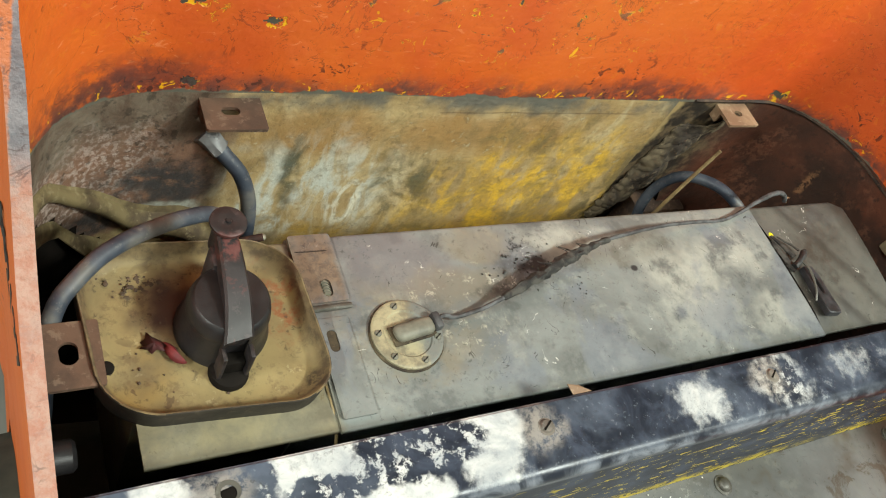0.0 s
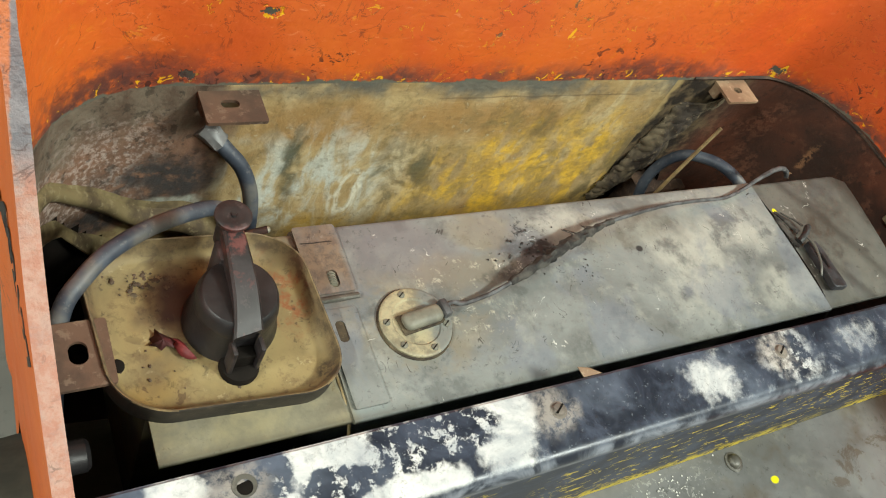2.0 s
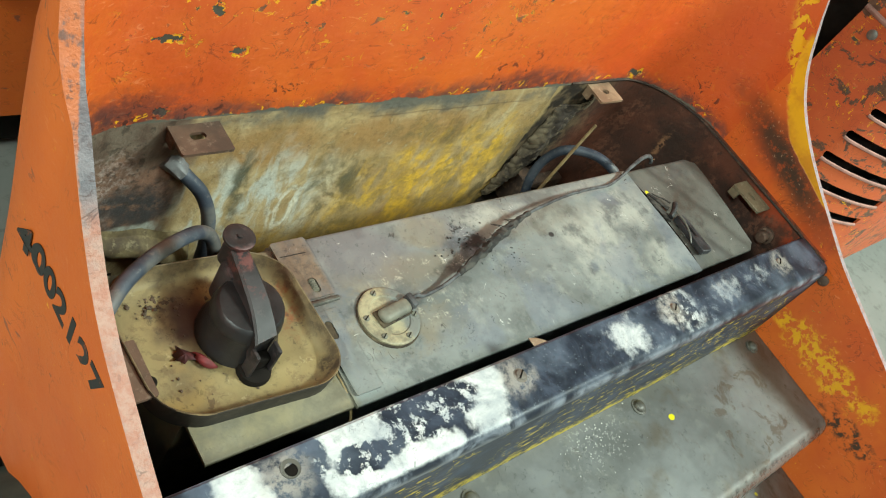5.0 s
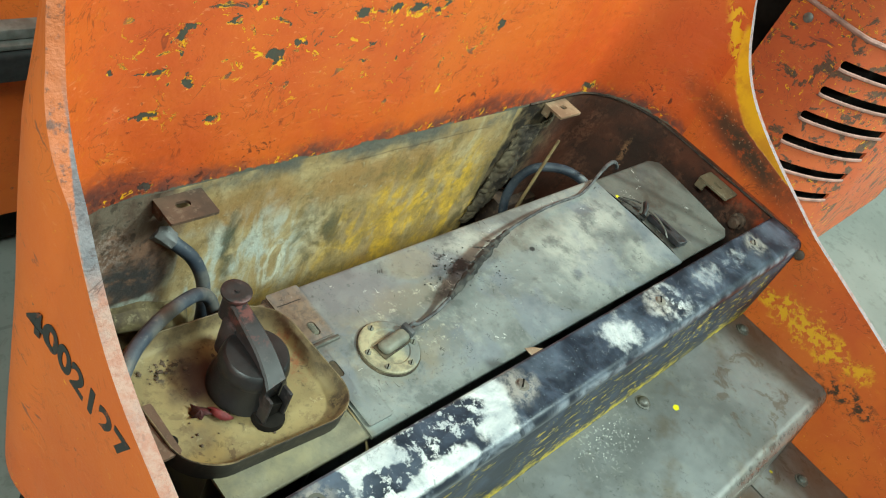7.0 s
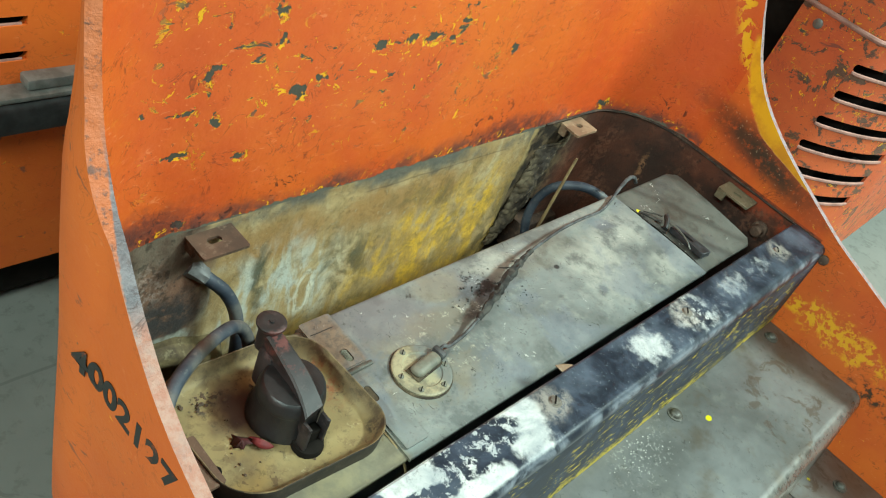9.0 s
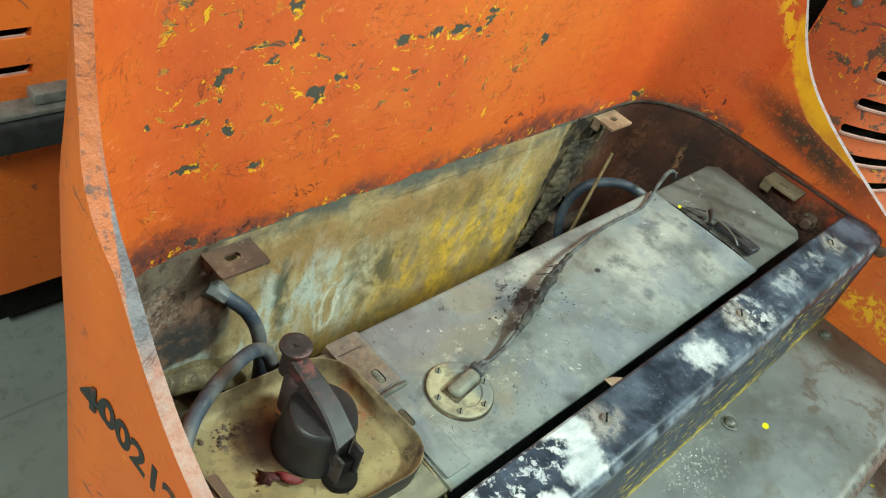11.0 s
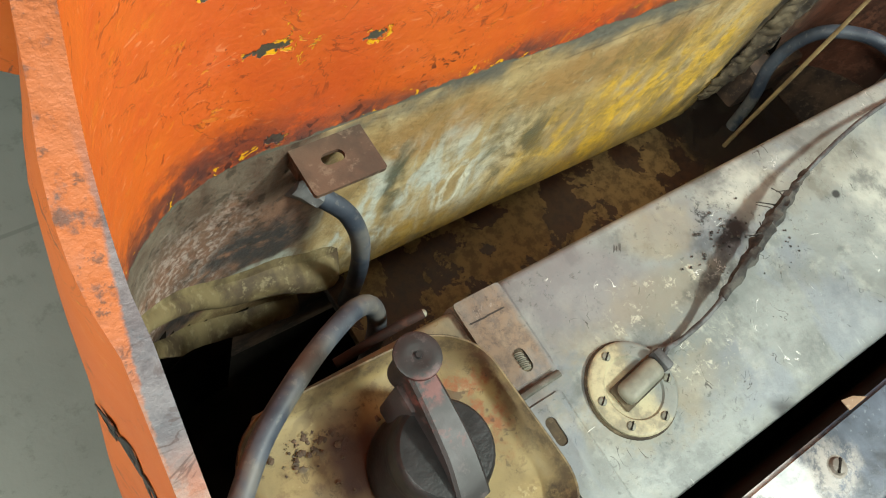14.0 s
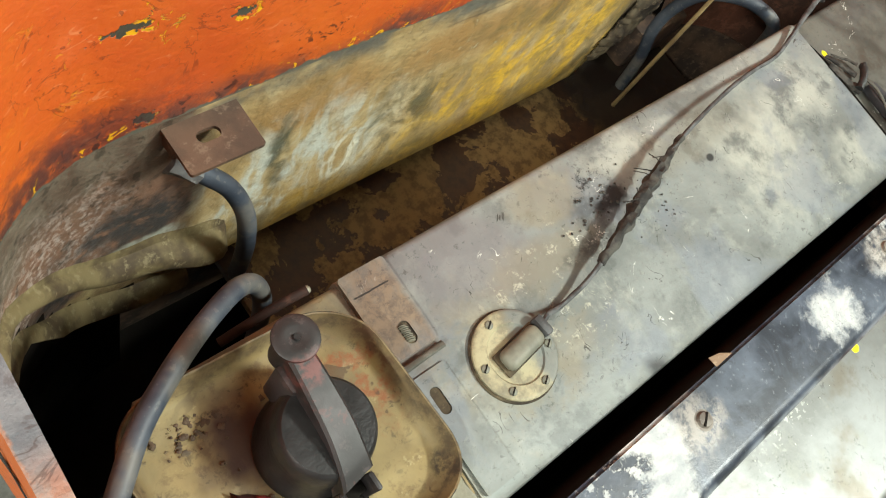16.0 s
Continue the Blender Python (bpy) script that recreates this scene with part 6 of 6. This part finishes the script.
hand = [(-0.0075, 0.024), (0.0075, 0.024), (0.0105, 0.012), (0.0115, -0.015), (0.0125, -0.036), (0.0110, -0.040), (-0.0080, -0.040), (-0.0095, -0.036), (-0.0090, -0.015), (-0.0090, 0.010)]
hole = [(-0.0018, 0.022), (0.0018, 0.022), (0.0030, 0.010), (0.0032, 0.0), (0.0024, -0.010), (0.0012, -0.013), (-0.0012, -0.013), (-0.0024, -0.010), (-0.0032, 0.0), (-0.0030, 0.010)]
ring_plate(bm, hand, hole, 0.0, 0.0085, pose(0.5570, -0.014, LZ, -3, 3, -6))
grip = part("handle", bm, M_LATCH, latch, "black slotted rubber handle")
bv = grip.modifiers.new("worn", "BEVEL")
bv.width, bv.segments = 0.0014, 2
bm = bmesh.new()
tube(bm, smooth_path([(0.553, 0.017, LZ + 0.010), (0.5540, 0.004, LZ + 0.0110), (0.5510, -0.010, LZ + 0.0105), (0.5460, -0.024, LZ + 0.0085), (0.5430, -0.033, LZ + 0.0040)], 5), lambda s: 0.0022 - 0.0006 * s, 8, 0.08, 0.7)
part("tongue", bm, M_RUSTG, latch, "pale grey rubber tongue over the handle")
bm = bmesh.new()
tube(bm, smooth_path([(0.5335, 0.108, TZ - 0.003), (0.534, 0.06, TZ + 0.0032), (0.5345, 0.0, TZ + 0.0036), (0.534, -0.055, TZ + 0.002), (0.5335, -0.075, TZ - 0.012), (0.5335, -0.077, 0.55)], 6), 0.0009, 6)
part("joint_line", bm, M_DARK, tank, "dark joint between the cover and the tank end")

# hoses and rod
M_CLAMP = rust_metal("crusty_pale_grey_clamp", (0.20, 0.20, 0.20), (0.10, 0.10, 0.10), (0.36, 0.36, 0.36), 0.45)
hose = thing("vent_hose", (-0.09, 0.215, 0.59), "blue-black rubber hose hanging from a pipe in the back panel", "hose")
bm = bmesh.new()
h1 = smooth_path([(-0.083, 0.240, 0.592), (-0.072, 0.230, 0.582), (-0.055, 0.219, 0.564), (-0.045, 0.207, 0.538), (-0.040, 0.201, 0.500), (-0.038, 0.199, 0.460), (-0.038, 0.199, 0.420)], 8)
tube(bm, h1, 0.0078, 18)
part("hose_body", bm, M_HOSE, hose)
bm = bmesh.new()
tube(bm, [Vector((-0.094, 0.2430, 0.600)), Vector((-0.087, 0.240, 0.595)), Vector((-0.076, 0.233, 0.586))], 0.0105, 10, 0.2)
part("hose_clamp", bm, M_CLAMP, hose, "crusty grey hose clamp")
hose = thing("filler_hose", (-0.17, 0.11, 0.55), "blue-black rubber hose arching beside the spill tray", "hose")
bm = bmesh.new()
h2 = smooth_path([(-0.250, 0.010, 0.48), (-0.249, 0.018, 0.56), (-0.247, 0.034, 0.610), (-0.239, 0.052, 0.636), (-0.225, 0.067, 0.6445), (-0.205, 0.085, 0.647), (-0.180, 0.101, 0.645), (-0.157, 0.114, 0.639), (-0.134, 0.125, 0.632),
                  (-0.113, 0.133, 0.624), (-0.098, 0.135, 0.612), (-0.089, 0.132, 0.592), (-0.086, 0.126, 0.562), (-0.086, 0.121, 0.50), (-0.086, 0.121, 0.43)], 6)
tube(bm, h2, 0.0068, 18)
part("hose_body", bm, M_HOSE, hose)
hose = thing("looped_hose", (0.5, 0.17, 0.53), "dark rubber hose looping up out of the bay", "hose")
bm = bmesh.new()
h3 = smooth_path([(0.533, 0.194, 0.384), (0.529, 0.199, 0.44), (0.521, 0.209, 0.490), (0.522, 0.207, 0.532), (0.532, 0.193, 0.564), (0.553, 0.161, 0.582), (0.578, 0.130, 0.574), (0.596, 0.122, 0.545), (0.606, 0.121, 0.49), (0.610, 0.121, 0.40)], 8)
tube(bm, h3, 0.0073, 18)
part("hose_body", bm, M_HOSE, hose)
bm = bmesh.new()
tube(bm, smooth_path([(0.500, 0.176, 0.386), (0.513, 0.180, 0.490), (0.526, 0.184, 0.565), (0.540, 0.188, 0.622)], 5), lambda s: 0.0029 - 0.0006 * s, 10)
tagged(part("thin_rod", bm, M_ROD, None, "thin yellowed rod standing out of the bay"), "", "rod")

# ---- neighbouring tractors ----
def hull(name, loop, z0, z1, material, parent, label="", thick=0.006, bevel=0.0):
    """An upright hollow sheet round an open plan line."""
    bm = bmesh.new()
    rows = []
    n = len(loop)
    for i, (x, y) in enumerate(loop):
        a, b = loop[max(i - 1, 0)], loop[min(i + 1, n - 1)]
        d = Vector((b[0] - a[0], b[1] - a[1], 0)).normalized()
        w = Vector((d.y, -d.x, 0)) * thick
        p = Vector((x, y, 0))
        rows.append([bm.verts.new(p + Vector((0, 0, z0))), bm.verts.new(p + Vector((0, 0, z1))), bm.verts.new(p - w + Vector((0, 0, z1))), bm.verts.new(p - w + Vector((0, 0, z0)))])
    for a, b in zip(rows, rows[1:]):
        for i in range(4):
            j = (i + 1) % 4
            bm.faces.new((a[i], b[i], b[j], a[j]))
    bm.faces.new(rows[0][::-1])
    bm.faces.new(rows[-1])
    return part(name, bm, material, parent, label)


def arc(cx, cy, r, a0, a1, n):
    return [(cx + r * math.cos(radians(a0 + (a1 - a0) * i / n)), cy + r * math.sin(radians(a0 + (a1 - a0) * i / n))) for i in range(n + 1)]


M_SLOT = rust_metal("dull_pink_lip", (0.40, 0.215, 0.175), (0.28, 0.150, 0.120), (0.46, 0.30, 0.26), 0.6)
M_OUT2 = paint_outer(13.0, 0.595, (0.50, 0.105, 0.050))
near = thing("louvred_tractor", (1.7, 0.2, 0), "faded orange-red tractor nose with dark louvre slots", "tow tractor")
NX, NY, NR, NCX = 1.40, -0.05, 0.464, 1.7417


def nose(a0, a1, n):
    """A stretch of the cowl's wide rounded front, in plan."""
    return arc(NCX, NY + NR, NR, a0, a1, n)


plan_line = [(NX, y) for y in (0.275, 0.26, 0.22, 0.19, 0.16)] + [(NX + 0.0003, 0.125), (NX + 0.002, 0.108)] + nose(223.7, 270, 20) + [(NCX + 0.15, NY), (NCX + 0.75, NY)]


def slotted_hull():
    """The louvred cowl: bands of sheet between the slots, and posts at the slots' ends."""
    zs = [0.12] + [v for i in range(6) for v in (0.365 + 0.066 * i, 0.365 + 0.066 * i + 0.023)] + [0.772]
    for i in range(0, len(zs), 2):
        hull("cowl_band", plan_line, zs[i], zs[i + 1], M_OUT2, near, "chipped orange-red sheet band")
    start = [p for p in plan_line if p[1] > 0.107]
    end = nose(254, 270, 6) + [(NCX + 0.15, NY), (NCX + 0.75, NY)]
    for i in range(1, len(zs) - 1, 2):
        hull("cowl_post", start, zs[i], zs[i + 1], M_OUT2, near)
        hull("cowl_post", end, zs[i], zs[i + 1], M_OUT2, near)
        h = zs[i + 1] - zs[i]
        for top, sgn in ((zs[i], 1), (zs[i + 1], -1)):
            bm = bmesh.new()
            turn_in = [(NX + 0.0015, 0.1085, top)] + [(NX + 0.0035, 0.1075 - h / 2 + h / 2 * math.sin(radians(b_)), top + sgn * (h / 2 - h / 2 * math.cos(radians(b_)))) for b_ in range(0, 91, 15)] + [(NX + 0.0015, 0.1085, top + sgn * h / 2)]
            outer = [bm.verts.new(p) for p in turn_in]
            inner_loop = [bm.verts.new((p[0] + 0.006, p[1], p[2])) for p in turn_in]
            bm.faces.new(outer)
            bm.faces.new(inner_loop[::-1])
            for c in range(len(outer)):
                e = (c + 1) % len(outer)
                bm.faces.new((outer[c], outer[e], inner_loop[e], inner_loop[c]))
            part("slot_corner", bm, M_OUT2, near)
        bm = bmesh.new()
        tube(bm, [Vector((x - 0.001, y, zs[i] + 0.001)) for x, y in [(NX + 0.002, 0.104)] + nose(223.7, 254, 14)], 0.0042, 6)
        part("slot_lip", bm, M_SLOT, near, "dull pink rolled lip of a louvre slot")


slotted_hull()
hull("upper_cowl", [(x + 0.010, y + 0.008) for x, y in plan_line], 0.778, 1.02, M_OUT2, near, "chipped orange-red upper cowl")
bm = bmesh.new()
tube(bm, [Vector((x, y, 0.775)) for x, y in plan_line], 0.006, 8)
part("cowl_bead", bm, M_SLOT, near, "pale rolled bead")
# Unseen wheels; the nearer one stands in for shade under the cowl.
for y in (0.04, 0.52):
    bm = bmesh.new()
    lathe(bm, [(0.08, -0.07), (0.17, -0.075), (0.185, -0.05), (0.19, 0), (0.185, 0.05), (0.17, 0.075), (0.08, 0.07)], (NX + 0.45, y, 0.19), 32, pose(0, 0, 0, 90, 0, 0).to_3x3())
    part("wheel", bm, M_BLACK, near, "black rubber wheel")
# Added near-black blocks stand in for the shade inside and beyond the cowl.
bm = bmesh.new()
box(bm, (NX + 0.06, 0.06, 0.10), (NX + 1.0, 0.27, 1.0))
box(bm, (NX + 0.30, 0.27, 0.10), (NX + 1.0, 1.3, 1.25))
part("dark_backing", bm, M_DARK, near, "added near-black blocks behind the cowl, standing for shade")
bm = bmesh.new()
lathe(bm, [(0.011, 0), (0.011, 0.004), (0.006, 0.006)], (NX - 0.001, 0.222, 0.744), 14, pose(0, 0, 0, 0, -90, 0).to_3x3())
part("cowl_screw", bm, M_GREYM, near, "pale screw head")

M_OUT3 = paint_outer(21.0, 0.66)
rear = thing("parked_tractor", (0.6, 1.1, 0), "orange tractor with louvre slots and a black bumper", "tow tractor")
FY = 0.72
line2 = arc(-0.20 + 0.10, FY + 0.10, 0.10, 180, 270, 8)[1:] + [(x, FY) for x in (0.0, 0.2, 0.4, 0.8, 1.6)]
for z0, z1 in ((0.160, 0.548), (0.563, 0.602), (0.616, 0.656), (0.670, 0.95)):
    hull("side_band", line2, z0, z1, M_OUT3, rear, "orange sheet side", -0.006)
for z0, z1 in ((0.548, 0.563), (0.602, 0.616), (0.656, 0.670)):
    hull("side_post", [(-0.050, FY), (0.2, FY), (0.8, FY), (1.6, FY)], z0, z1, M_OUT3, rear, "", -0.006)
    for top, sgn in ((z0, 1), (z1, -1)):
        bm = bmesh.new()
        h = (z1 - z0) / 2
        loop = [(-0.049, top)] + [(-0.050 - h + h * math.sin(radians(b_)), top + sgn * (h - h * math.cos(radians(b_)))) for b_ in range(0, 91, 18)] + [(-0.049, top + sgn * h)]
        front = [bm.verts.new((x, FY - 0.0005, z)) for x, z in loop]
        rearv = [bm.verts.new((x, FY + 0.006, z)) for x, z in loop]
        bm.faces.new(front)
        bm.faces.new(rearv[::-1])
        for c in range(len(loop)):
            e = (c + 1) % len(loop)
            bm.faces.new((front[c], front[e], rearv[e], rearv[c]))
        part("slot_corner", bm, M_OUT3, rear)
    bm = bmesh.new()
    tube(bm, [Vector((-0.170, FY - 0.001, z0)), Vector((-0.10, FY - 0.001, z0)), Vector((-0.056, FY - 0.001, z0))], 0.0026, 6)
    part("slot_lip", bm, M_SLOT, rear, "pale rolled lip of a louvre slot")
# Added near-black blocks: shade inside the slots and under the body.
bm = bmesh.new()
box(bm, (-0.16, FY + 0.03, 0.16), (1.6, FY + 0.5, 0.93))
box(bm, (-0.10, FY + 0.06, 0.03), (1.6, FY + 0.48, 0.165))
part("inner_block", bm, M_DARK, rear, "added near-black blocks inside and under the body, standing for shade")
bm = bmesh.new()
box(bm, (-0.16, FY - 0.045, 0.452), (1.6, FY - 0.002, 0.503), 0.010, 3)
part("bumper", bm, M_BLACK, rear, "scuffed black rubber bumper strip")
bm = bmesh.new()
box(bm, (-0.16, FY - 0.040, 0.5042), (1.6, FY - 0.002, 0.513), 0.003)
part("bumper_rail", bm, M_GREYM, rear, "grey metal strip on the bumper")
bm = bmesh.new()
box(bm, (-0.060, FY - 0.030, 0.5142), (0.06, FY - 0.002, 0.531), 0.003)
part("bumper_bracket", bm, M_GREYM, rear, "grey bracket on the bumper")
for x in (0.15, 1.3):
    bm = bmesh.new()
    lathe(bm, [(0.08, -0.07), (0.17, -0.075), (0.185, -0.05), (0.19, 0), (0.185, 0.05), (0.17, 0.075), (0.08, 0.07)], (x, FY + 0.25, 0.19), 32, pose(0, 0, 0, 90, 0, 0).to_3x3())
    part("wheel", bm, M_BLACK, rear, "black rubber wheel")
